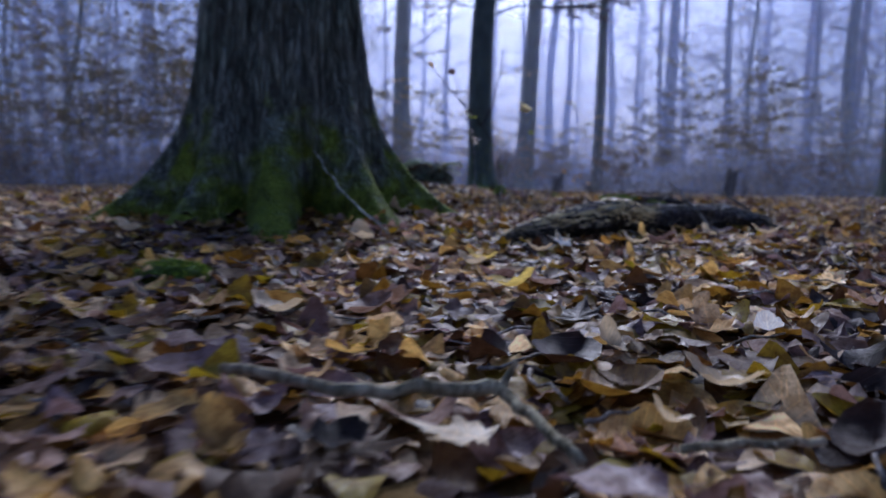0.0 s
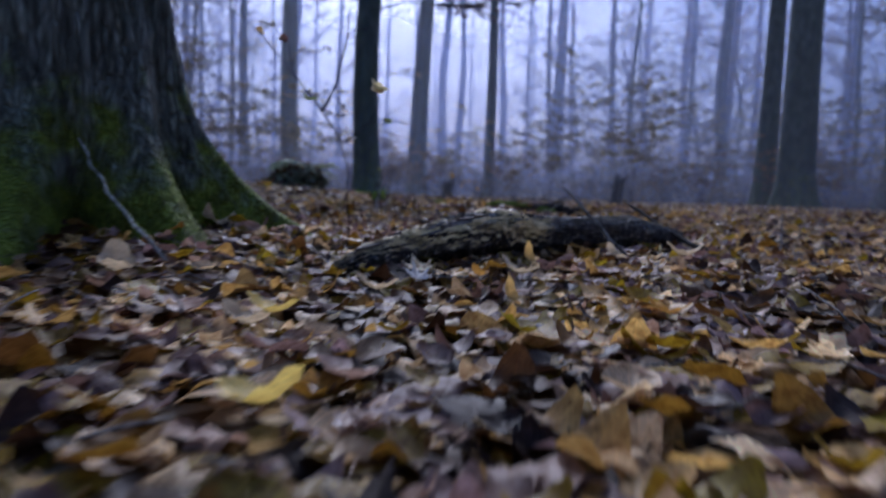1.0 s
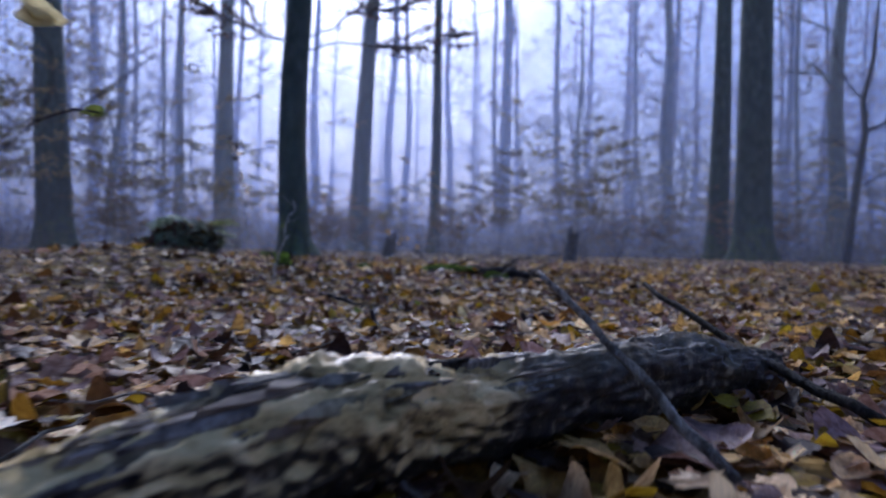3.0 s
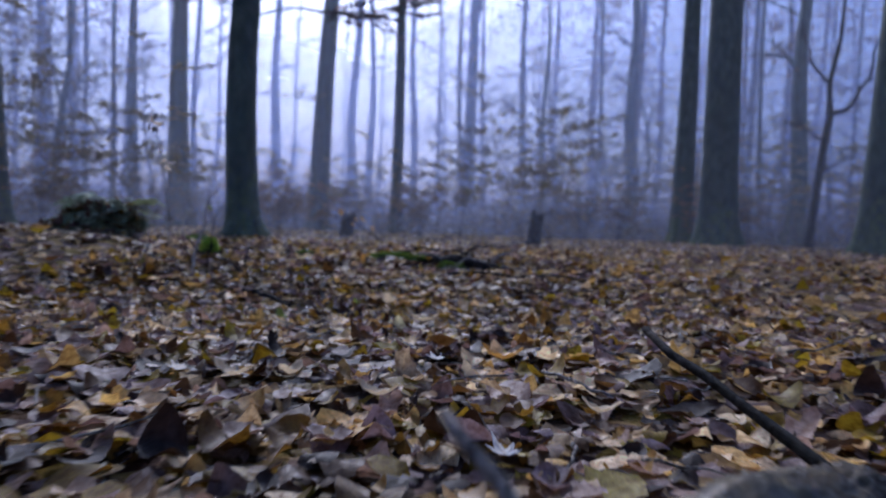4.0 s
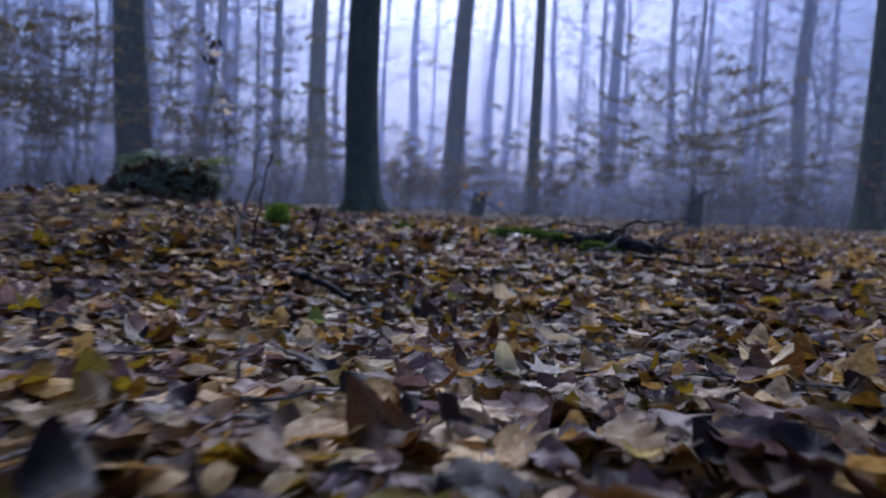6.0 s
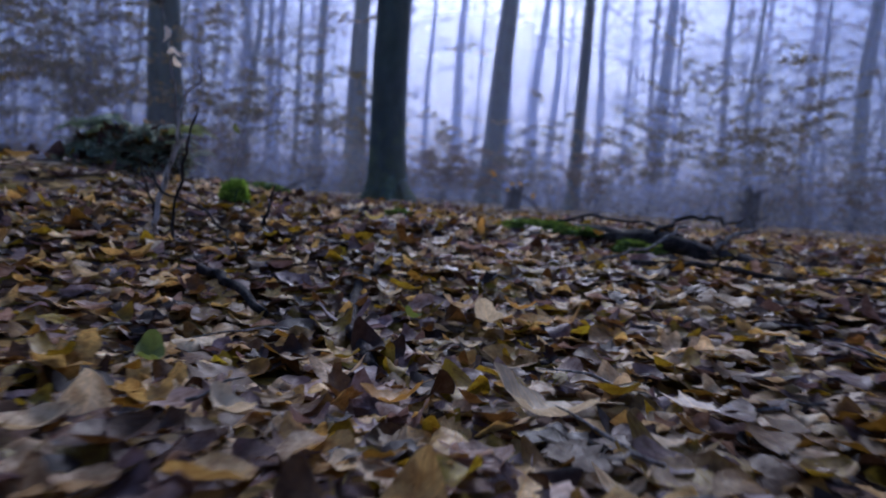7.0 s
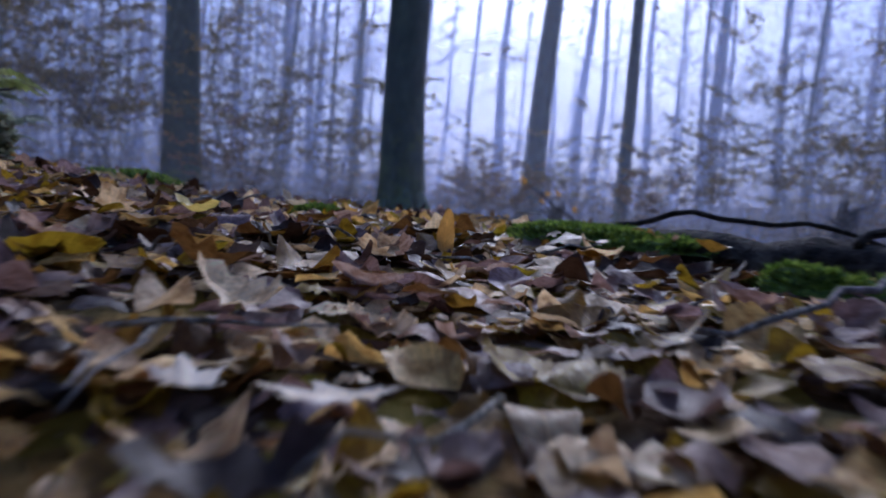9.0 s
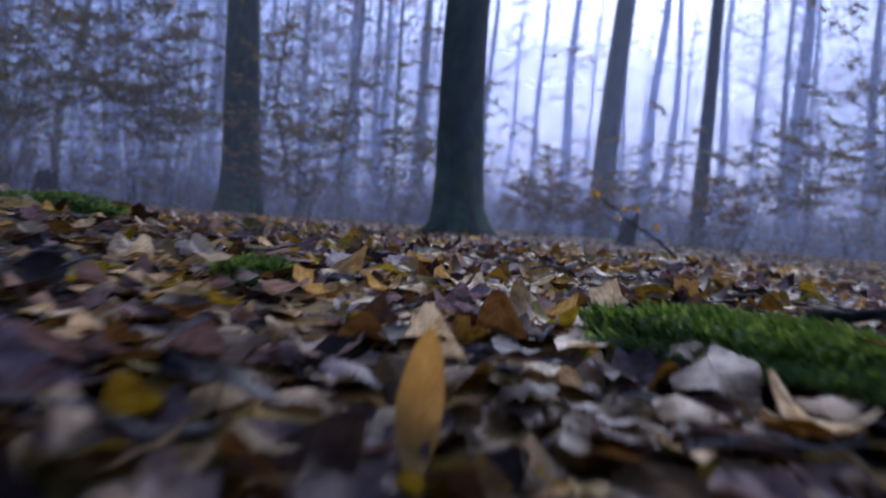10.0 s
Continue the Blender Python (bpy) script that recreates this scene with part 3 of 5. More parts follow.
def build_unseen_trunks():
    """Trunks behind and beside the camera, out of view, added to block light from there."""
    rng = random.Random(11)
    first = build_tree(-7.0, -6.0, 0.6, 22, (0.01, 0), 300, "tall beech trunk with dark bark, added out of view", 6.0, 12, 12, FOLIAGE_BROWN, 5.0, "beech trees", leaf_len=0.25)
    for a in (66, 78, 92, 110, 128, 150, 172, 196, 215, 238, 255, 270, 284, 297):
        r = rng.uniform(11, 24)
        x, y = 1 + r * math.sin(radians(a)), 4 + r * math.cos(radians(a))
        copy_thing(first, pose(x, y, float(height(x, y)) - 0.05, 0, 0, rng.uniform(0, 360)))


build_unseen_trunks()


# ---- the leafy beech limb that crosses the sky ----
def build_low_limb():
    rng = random.Random(21)
    tree = next(o for o in scene.objects if o.name.startswith("tree") and abs(o.location.x - 0.90) < 0.01)
    for dx, z0, dz in ((3.1, 3.95, 0.15), (-1.9, 3.9, 0.55), (2.2, 4.2, 0.8)):
        wood, leaves = Shape(), Shape()
        spray(wood, leaves, (0.1, -0.15, z0), (dx, -0.6, z0 + dz), 0.02, rng, 0.085, 55, 0.1, 16, 6, (-0.16, 0.22))
        wood.make("limb", BARK_BEECH, tree)
        leaves.make("foliage", FOLIAGE_DARK, tree, "sparse dark brown beech leaves", smooth=False)
    for a, ln in ((3.5, 0.52), (5.9, 0.44), (4.7, 0.46)):
        rt, d = Shape(), Vector((math.cos(a), math.sin(a), 0))
        rt.tube([d * 0.14 + Vector((0, 0, 0.46)), d * 0.20 + Vector((0, 0, 0.28)), d * 0.30 + Vector((0, 0, 0.13)), d * 0.42 + Vector((0, 0, 0.04)), d * (ln + 0.1) + Vector((0, 0, -0.05))], [0.10, 0.13, 0.13, 0.10, 0.05], 12, 0.1, rng)
        rt.make("root", BARK_BEECH, tree)


build_low_limb()


# ---- understorey ----
def build_shrub(seed, tall, mat, leaf_len, per_m, label, stems=7, sprays=6):
    rng = random.Random(seed)
    root = thing("shrub", (0, 0, 0), label, "shrub", "undergrowth shrubs")
    leaves = Shape()
    for s in range(stems):
        a, lean = rng.uniform(0, 6.28), rng.uniform(0.1, 0.5)
        h = tall * rng.uniform(0.55, 1.0)
        tip = Vector((math.cos(a) * lean * h, math.sin(a) * lean * h, h))
        wood = Shape()
        pts = bend((math.cos(a) * 0.08, math.sin(a) * 0.08, -0.05), tip, 6, 0.03, rng)
        wood.tube(pts, [0.009 * (1 - 0.12 * i) for i in range(7)], 5, cap=False)
        for k in range(sprays):
            p = pts[2 + k % 4].lerp(pts[3 + k % 4], rng.random())
            b = rng.uniform(0, 6.28)
            ln = h * rng.uniform(0.18, 0.42)
            spray(wood, leaves, p, p + Vector((math.cos(b) * ln, math.sin(b) * ln, ln * rng.uniform(-0.1, 0.35))), 0.006, rng, leaf_len, per_m, 0.02, 3)
        wood.make("stem", BARK_TWIG, root)
    leaves.make("foliage", mat, root, smooth=False)
    return root


def build_understorey():
    rng = random.Random(5)
    kinds = [build_shrub(31, 2.4, FOLIAGE_BROWN, 0.075, 34, "low shrub with sparse rusty-brown leaves"),
             build_shrub(32, 3.6, FOLIAGE_OLIVE, 0.08, 36, "young beech with yellowing leaves in flat sprays", 4),
             build_shrub(33, 2.1, FOLIAGE_BROWN, 0.07, 16, "low bare thicket of thin grey twigs", 8, 4),
             build_shrub(34, 4.6, FOLIAGE_OLIVE, 0.08, 34, "tall thin sapling with brown hanging leaves", 3)]
    homes = [(-3.6, 20.5, 1), (7.5, 17.5, 0), (-9.0, 15.0, 3), (9.2, 23.0, 2)]
    for ob, (x, y, _) in zip(kinds, homes):
        ob.matrix_basis = pose(x, y, float(height(x, y)))
    n = 0
    while n < 112:
        a, r = rng.uniform(-58, 58), 15.0 + 26.0 * rng.random() ** 0.9
        x, y = 1.0 + r * math.sin(radians(a)), 4.0 + r * math.cos(radians(a))
        k = rng.choices((0, 1, 2, 3), (4, 4, 2, 1 if abs(a) < 22 else 3))[0]
        if hides_beech(x, y):
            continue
        m = pose(x, y, float(height(x, y)), rng.uniform(-4, 4), rng.uniform(-4, 4), rng.uniform(0, 360))
        c = copy_thing(kinds[k], m @ Matrix.Scale(rng.uniform(0.7, 1.15), 4))
        n += 1
    # saplings that stand closer, beside the stout beech and the stump
    for a0, a1, r0, r1, count in ((-46, -16, 17, 30, 20), (27, 50, 28, 42, 20)):
        for _ in range(count):
            a, r = radians(rng.uniform(a0, a1)), rng.uniform(r0, r1)
            x, y = 1.0 + r * math.sin(a), 4.0 + r * math.cos(a)
            if hides_beech(x, y):
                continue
            copy_thing(kinds[rng.choice((1, 3, 3))], pose(x, y, float(height(x, y)), rng.uniform(-4, 4), rng.uniform(-4, 4), rng.uniform(0, 360)) @ Matrix.Scale(rng.uniform(0.9, 1.5), 4))
    for x, y, k, s in ((-4.4, 19.5, 3, 1.4), (-6.3, 22.2, 3, 1.5), (-3.3, 23.0, 3, 1.4), (-7.6, 24.5, 1, 1.6), (-1.9, 25.5, 1, 1.3), (-9.2, 20.0, 3, 1.6), (-4.2, 13.2, 1, 0.8), (-6.5, 15.5, 3, 0.9), (-8.5, 18.0, 3, 1.0), (-2.2, 17.5, 1, 0.7), (-3.4, 15.0, 2, 1.0), (-10.5, 20.0, 1, 1.2), (2.6, 19.0, 0, 0.7), (3.4, 21.5, 1, 0.7)):
        if not hides_beech(x, y):
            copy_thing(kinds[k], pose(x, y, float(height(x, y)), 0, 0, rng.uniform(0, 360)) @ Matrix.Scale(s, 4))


build_understorey()


def build_far_brush():
    """The dim brush and the crowns at the back of the wood, too far to tell apart, and added leaves out of view."""
    rng = random.Random(55)
    twigs, low, high = Shape(), Shape(), Shape()
    for _ in range(4400):
        a, r = radians(rng.uniform(-62, 62)), rng.uniform(24, 60)
        x, y = 1.0 + r * math.sin(a), 4.0 + r * math.cos(a)
        thick = 0.5 + 0.5 * noise.noise(Vector((x * 0.16, y * 0.16, 8.0))) * 2.0
        if thick < 0.2:
            continue
        z = float(height(x, y))
        h = rng.uniform(0.8, 2.2) * (0.6 + 0.8 * thick)
        if rng.random() < 0.25:
            twigs.tube([(x, y, z - 0.1), (x + rng.uniform(-0.5, 0.5), y, z + h * 0.5), (x + rng.uniform(-1.2, 1.2), y + rng.uniform(-0.3, 0.3), z + h)], [0.018, 0.012, 0.005], 3, cap=False)
        # flat sprays of small leaves, layer over layer
        for _ in range(3):
            px, py, pz, turn, ln = x + rng.gauss(0, 0.5), y + rng.gauss(0, 0.4), z + h * rng.uniform(0.15, 1.0), rng.uniform(0, 6.28), rng.uniform(0.4, 1.3)
            for _ in range(9):
                f, g = rng.uniform(-0.5, 0.5) * ln, rng.gauss(0, 0.16)
                low.leaf((px + f * math.cos(turn) - g * math.sin(turn), py + f * math.sin(turn) + g * math.cos(turn), pz + rng.gauss(0, 0.05) - 0.12 * f * f), (rng.gauss(0, 1), rng.gauss(0, 1), rng.gauss(-0.2, 0.3)), (rng.gauss(0, 0.4), rng.gauss(0, 0.4), 1), rng.uniform(0.08, 0.17), rng.uniform(0.05, 0.10))
    for _ in range(3600):
        a, r = radians(rng.uniform(-60, 60)), 16.5 + 17.0 * rng.random() ** 0.8
        x, y = 1.0 + r * math.sin(a), 4.0 + r * math.cos(a)
        if noise.noise(Vector((x * 0.35, y * 0.35, 3.0))) < 0.02:
            continue
        z, h = float(height(x, y)), rng.uniform(0.15, 0.85)
        if rng.random() < 0.35:
            twigs.tube([(x, y, z - 0.05), (x + rng.uniform(-0.3, 0.3), y + rng.uniform(-0.2, 0.2), z + h)], [0.006, 0.002], 3, cap=False)
        for _ in range(9):
            low.leaf((x + rng.gauss(0, 0.22), y + rng.gauss(0, 0.22), z + h * rng.uniform(0.15, 1.0)), (rng.gauss(0, 1), rng.gauss(0, 1), rng.gauss(0, 0.4)), (rng.gauss(0, 0.5), rng.gauss(0, 0.5), 1), rng.uniform(0.04, 0.09), rng.uniform(0.025, 0.06))
    k = 0
    while k < 100000:
        ad, r, z = rng.uniform(-62, 62), rng.uniform(55, 92), rng.uniform(3.5, 34)
        a = radians(ad)
        x, y = 1.0 + r * math.sin(a), 4.0 + r * math.cos(a)
        clump = noise.noise(Vector((x * 0.14, y * 0.08, z * 0.22))) + 0.45 * noise.noise(Vector((x * 0.5, y * 0.3, z * 0.8)))
        gap = math.exp(-((ad - 3.0) / (12.0 if ad < 3.0 else 15.0)) ** 2)
        if clump < -0.20 + 0.84 * gap + 0.010 * (z - 12):
            continue
        high.leaf((x, y, z), (rng.gauss(0, 1), rng.gauss(0, 1), rng.gauss(0, 0.5)), (rng.gauss(0, 0.8), rng.gauss(0, 0.8), 1), rng.uniform(0.16, 0.42), rng.uniform(0.09, 0.24))
        k += 1
    # taller thickets to both sides of the light gap, denser left to darken that side
    k = 0
    while k < 21000:
        ad = rng.uniform(-48, -7) if rng.random() < 0.7 else rng.uniform(13, 48)
        a, r, z = radians(ad), rng.uniform(23, 44), 0.4 + (8.5 if ad < 0 else 6.5) * rng.random() ** 1.4
        x, y = 1.0 + r * math.sin(a), 4.0 + r * math.cos(a)
        if noise.noise(Vector((x * 0.3, y * 0.2, z * 0.5 + 5))) + 0.5 * noise.noise(Vector((x * 0.9, y * 0.6, z * 1.9))) < 0.02 or hides_beech(x, y):
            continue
        low.leaf((x, y, z + float(height(x, y))), (rng.gauss(0, 1), rng.gauss(0, 1), rng.gauss(-0.2, 0.3)), (rng.gauss(0, 0.5), rng.gauss(0, 0.5), 1), rng.uniform(0.07, 0.15), rng.uniform(0.045, 0.09))
        k += 1
    k = 0
    while k < 16000:
        ad = rng.choice((rng.uniform(-60, -13), rng.uniform(23, 60)))
        r, z = (rng.uniform(28, 54) if ad < 0 else rng.uniform(40, 62)), rng.uniform(3.5, 22)
        a = radians(ad)
        x, y = 1.0 + r * math.sin(a), 4.0 + r * math.cos(a)
        if noise.noise(Vector((x * 0.22, y * 0.14, z * 0.45))) + 0.5 * noise.noise(Vector((x * 0.7, y * 0.5, z * 1.4))) < 0.04:
            continue
        high.leaf((x, y, z), (rng.gauss(0, 1), rng.gauss(0, 1), rng.gauss(0, 0.5)), (rng.gauss(0, 0.8), rng.gauss(0, 0.8), 1), rng.uniform(0.12, 0.28), rng.uniform(0.07, 0.16))
        k += 1
    # unseen leaves beside and behind the way, added to keep out sky light
    k = 0
    while k < 9000:
        a, r, z = radians(rng.uniform(60, 300)), rng.uniform(24, 50), rng.uniform(2.5, 26)
        x, y = 1.0 + r * math.sin(a), 4.0 + r * math.cos(a)
        if noise.noise(Vector((x * 0.16, y * 0.16, z * 0.3))) < -0.15:
            continue
        high.leaf((x, y, z), (rng.gauss(0, 1), rng.gauss(0, 1), rng.gauss(0, 0.4)), (rng.gauss(0, 0.6), rng.gauss(0, 0.6), 1), rng.uniform(0.5, 1.0), rng.uniform(0.3, 0.6))
        k += 1
    root = thing("far_brush", (0, 0, 0), "dim grey-brown brush at the back of the misty wood", "undergrowth", kind="stuff")
    twigs.make("brush_twig", BARK_TWIG, root)
    low.make("brush_foliage", FOLIAGE_DULL, root, smooth=False)
    tagged(high.make("far_canopy", FOLIAGE_BROWN, smooth=False), "thin autumn crowns far back in the mist, plus unseen leaves behind the camera", "tree crowns", kind="stuff")


build_far_brush()


# ---- the old oak by the path ----
OAK = (-0.89, 3.83)


def build_oak():
    rng = random.Random(3)
    z0 = 0.04
    root = thing("oak_tree", (OAK[0], OAK[1], z0), "massive old oak trunk with furrowed dark bark and mossy spreading roots", "tree")
    sides, zs = 220, np.concatenate([np.linspace(-0.08, 0.9, 46), np.linspace(0.95, 3.2, 36), np.linspace(3.4, 14.0, 16)])
    ths = np.linspace(0, 2 * math.pi, sides, endpoint=False)
    roots = [(3, 1.1, 12), (-40, 0.8, 15), (-80, 1.25, 10), (-112, 0.75, 11), (-152, 1.0, 13), (150, 0.9, 14), (90, 1.0, 16), (45, 0.25, 14)]
    V = []
    for z in zs:
        zz = max(z, 0)
        fl = 0.40 * math.exp(-zz / 0.27)
        axis = (0.015 * zz, 0.0)
        for th in ths:
            lobe = 0.12
            for deg, amp, wid in roots:
                d = (math.degrees(th) - deg + 180) % 360 - 180
                lobe += amp * math.exp(-(d / (wid * (1 + 0.7 * zz))) ** 2)
            r = 0.385 - 0.012 * zz + fl * min(lobe, 1.25) + 0.14 * math.exp(-zz / 0.65) + 0.045 * (min(lobe, 1.2) - 0.6) * math.exp(-zz / 0.55)
            for deg, amp, wid in ((-60, 0.30, 8), (-96, 0.13, 6), (-22, 0.14, 7), (-130, 0.10, 6)):
                d = (math.degrees(th) - deg + 180) % 360 - 180
                r -= amp * math.exp(-(d / wid) ** 2) * math.exp(-zz / 0.17)
            q = Vector((math.cos(th) * 9.0, math.sin(th) * 9.0, z * 1.1))
            ridge = 1 - abs(noise.noise(q)) * 2.2
            q2 = Vector((math.cos(th) * 3.0, math.sin(th) * 3.0, z * 2.0 + 7))
            r += 0.030 * ridge + 0.03 * noise.noise(q2) - 0.018
            V.append((axis[0] + r * math.cos(th), axis[1] + r * math.sin(th), z))
    n = len(zs)
    i, k = np.meshgrid(np.arange(n - 1), np.arange(sides), indexing="ij")
    a, b = (i * sides + k).ravel(), (i * sides + (k + 1) % sides).ravel()
    F = np.stack([a, b, b + sides, a + sides], -1)
    mesh_part("trunk", np.array(V), F, BARK_OAK, root)
    leaves = Shape()
    for k in range(7):
        aa, z = rng.uniform(0, 6.28), rng.uniform(6, 12.5)
        wood = Shape()
        ln = rng.uniform(3, 5.5)
        spray(wood, leaves, (0, 0, z), (math.cos(aa) * ln, math.sin(aa) * ln, z + ln * 0.4), 0.14, rng, 0.25, 6, 0.2, 6, 8)
        wood.make("limb", BARK_OAK, root)
    leaves.make("crown", FOLIAGE_BROWN, root, smooth=False)
    # a dead twig leaning on the roots
    tw = Shape()
    tw.tube(bend((-0.22, 2.80, 0.05), (-0.47, 3.13, 0.222), 4, 0.03, rng)[:-1] + bend((-0.47, 3.13, 0.222), (-0.622, 3.34, 0.395), 4, 0.03, rng), [0.006, 0.006, 0.006, 0.005, 0.005, 0.005, 0.004, 0.004, 0.003], 6)
    tagged(tw.make("dead_twig", WOOD_BLEACHED), "thin bleached twig leaning on the mossy oak roots", "twig")


build_oak()


# ---- fallen log with two dead twigs ----
def build_log():
    rng = random.Random(9)
    root = thing("fallen_log", (0, 0, 0), "rotten fallen log with flaking bark, lying in the leaves", "log")
    ctrl = [(0.24, 2.82, 0.02), (0.33, 2.875, 0.046), (0.42, 2.92, 0.064), (0.53, 2.98, 0.088), (0.67, 3.05, 0.108), (0.78, 3.108, 0.116), (0.95, 3.195, 0.106), (1.23, 3.345, 0.104), (1.45, 3.46, 0.09), (1.66, 3.57, 0.062)]
    rad = [0.018, 0.037, 0.046, 0.052, 0.063, 0.069, 0.055, 0.055, 0.051, 0.032]

    def spine(f):
        """Place, radius and heading at f control steps along the log, gliding through the steps."""
        k = min(int(f), len(ctrl) - 2)
        u = f - k
        q = [Vector((*ctrl[min(max(k + i, 0), len(ctrl) - 1)], rad[min(max(k + i, 0), len(rad) - 1)])) for i in (-1, 0, 1, 2)]
        m = 0.5 * (2 * q[1] + (q[2] - q[0]) * u + (2 * q[0] - 5 * q[1] + 4 * q[2] - q[3]) * u * u + (3 * q[1] - q[0] - 3 * q[2] + q[3]) * u ** 3)
        return m.xyz, m.w, (q[2] - q[1]).xyz.lerp((q[3] - q[2]).xyz + (q[2] - q[1]).xyz * 0.01, 0.5 * u).normalized()
    n, sides = 240, 84
    V = []
    for i in range(n + 1):
        p, r, d = spine(i / n * (len(ctrl) - 1))
        s = d.cross(Vector((0, 0, 1))).normalized()
        up = s.cross(d)
        w = i * 0.045
        for j in range(sides):
            a = 2 * math.pi * j / sides
            c, e = math.cos(a), math.sin(a)
            rr = r * (1 + 0.20 * noise.noise(Vector((c * 1.6, e * 1.6, w * 1.6))) + 0.10 * noise.noise(Vector((c * 4, e * 4, w * 5))))
            # splintered fibres along the top, blocky bark below
            fibre = 1 - 2.4 * abs(noise.noise(Vector((c * 7, e * 7, w * 1.1 + 9))))
            block = 1 - 2.2 * abs(noise.noise(Vector((c * 5, e * 5, w * 7 + 3))))
            rr += 0.006 * fibre * (0.5 + 0.5 * e) + 0.005 * block + 0.004 * noise.noise(Vector((c * 14, e * 14, w * 14)))
            V.append(tuple(p + (s * c + up * e) * rr))
    F = [(i * sides + j, i * sides + (j + 1) % sides, (i + 1) * sides + (j + 1) % sides, (i + 1) * sides + j) for i in range(n) for j in range(sides)]
    F += [tuple(reversed(range(sides))), tuple(n * sides + j for j in range(sides))]
    mesh_part("log_body", V, F, LOG_ROTTEN, root)
    # flakes of bare wood where the bark has gone
    for fl in range(46):
        p, r, d = spine(rng.uniform(0.8, 8.2) if fl < 20 else rng.uniform(3.2, 6.4))
        s = d.cross(Vector((0, 0, 1))).normalized()
        a = rng.uniform(0.5, 2.5)
        nrm = s * math.cos(a) + s.cross(d) * math.sin(a)
        t = nrm.cross(d)
        ln, w = rng.uniform(0.03, 0.11), rng.uniform(0.003, 0.009)
        sh = Shape()
        c = p + nrm * (r * 1.05)
        for lift in (0.0, -0.012):
            for u, v in ((-1, -0.6), (-0.4, -1), (0.6, -0.8), (1, 0.1), (0.5, 0.9), (-0.5, 0.8)):
                sh.v.append(tuple(c + d * ln * u * rng.uniform(0.8, 1.1) + t * w * v * rng.uniform(0.8, 1.2) + nrm * (lift + rng.uniform(0, 0.006))))
        sh.f = [tuple(range(6)), tuple(reversed(range(6, 12)))] + [(i, i + 6, (i + 1) % 6 + 6, (i + 1) % 6) for i in range(6)]
        sh.make("bark_flake", rng.choice((WOOD_BARE, WOOD_BARE, BARK_LOG)) if fl < 20 else rng.choice((WOOD_STRAW, WOOD_PALE, WOOD_PALE)), root, smooth=False)
    for name, pts, r, mat in (("dead_twig", ((1.20, 3.03, 0.05), (1.15, 3.12, 0.13), (1.11, 3.19, 0.19), (1.075, 3.25, 0.245), (1.054, 3.298, 0.275)), 0.0078, WOOD_PALE),
                              ("dead_twig", ((1.645, 3.25, 0.025), (1.605, 3.47, 0.085), (1.575, 3.68, 0.148), (1.548, 3.88, 0.217)), 0.012, BARK_TWIG)):
        sh = Shape()
        fine = []
        for a, b in zip(pts, pts[1:]):
            fine += bend(a, b, 3, 0.03, rng)[:-1]
        fine.append(Vector(pts[-1]))
        sh.tube(fine, [r * (1 - 0.5 * i / (len(fine) - 1)) for i in range(len(fine))], 8, 0.2, rng)
        tagged(sh.make(name, mat), "crooked dead twig leaning over the fallen log", "twig", "twigs on the log")


build_log()


# ---- sapling with a few yellow leaves ----
def build_sapling():
    rng = random.Random(13)
    root = thing("sapling", (0.28, 3.52, 0.04), "thin bare sapling with a few yellow-green leaves", "sapling")
    o = Vector((0.28, 3.52, 0.04))

    def stem(name, pts, r0, r1):
        sh, fine = Shape(), []
        for a, b in zip(pts, pts[1:]):
            fine += bend(Vector(a) - o, Vector(b) - o, 3, 0.03, rng)[:-1]
        fine.append(Vector(pts[-1]) - o)
        sh.tube(fine, [1.35 * (r0 + (r1 - r0) * i / (len(fine) - 1)) for i in range(len(fine))], 6)
        sh.make(name, BARK_TWIG, root)
    stem("stem", [(0.28, 3.52, 0.02), (0.28, 3.47, 0.30), (0.25, 3.45, 0.42), (0.18, 3.48, 0.53)], 0.0022, 0.0024)
    stem("branch", [(0.18, 3.48, 0.53), (0.09, 3.58, 0.65), (0.00, 3.68, 0.76), (-0.10, 3.80, 0.88), (-0.24, 3.95, 1.0)], 0.003, 0.0016)
    stem("branch", [(0.18, 3.48, 0.53), (0.23, 3.46, 0.62), (0.26, 3.45, 0.75), (0.28, 3.44, 0.90)], 0.0035, 0.0018)
    stem("branch", [(0.26, 3.45, 0.41), (0.34, 3.44, 0.48), (0.40, 3.43, 0.50), (0.50, 3.42, 0.58)], 0.0018, 0.001)
    stem("branch", [(0.34, 3.44, 0.48), (0.375, 3.40, 0.52), (0.385, 3.36, 0.56), (0.372, 3.34, 0.59)], 0.0013, 0.0009)
    stem("branch", [(0.265, 3.45, 0.79), (0.29, 3.45, 0.82), (0.33, 3.45, 0.825), (0.37, 3.45, 0.84)], 0.0016, 0.001)
    stem("branch", [(0.235, 3.46, 0.65), (0.27, 3.45, 0.68), (0.29, 3.45, 0.72)], 0.0014, 0.0008)
    stem("branch", [(0.39, 3.43, 0.50), (0.43, 3.43, 0.495), (0.455, 3.43, 0.52)], 0.0012, 0.0008)
    stem("branch", [(0.06, 3.61, 0.69), (0.06, 3.60, 0.74), (0.03, 3.58, 0.80)], 0.002, 0.001)
    return root, o


SAPLING, SAP_O = build_sapling()


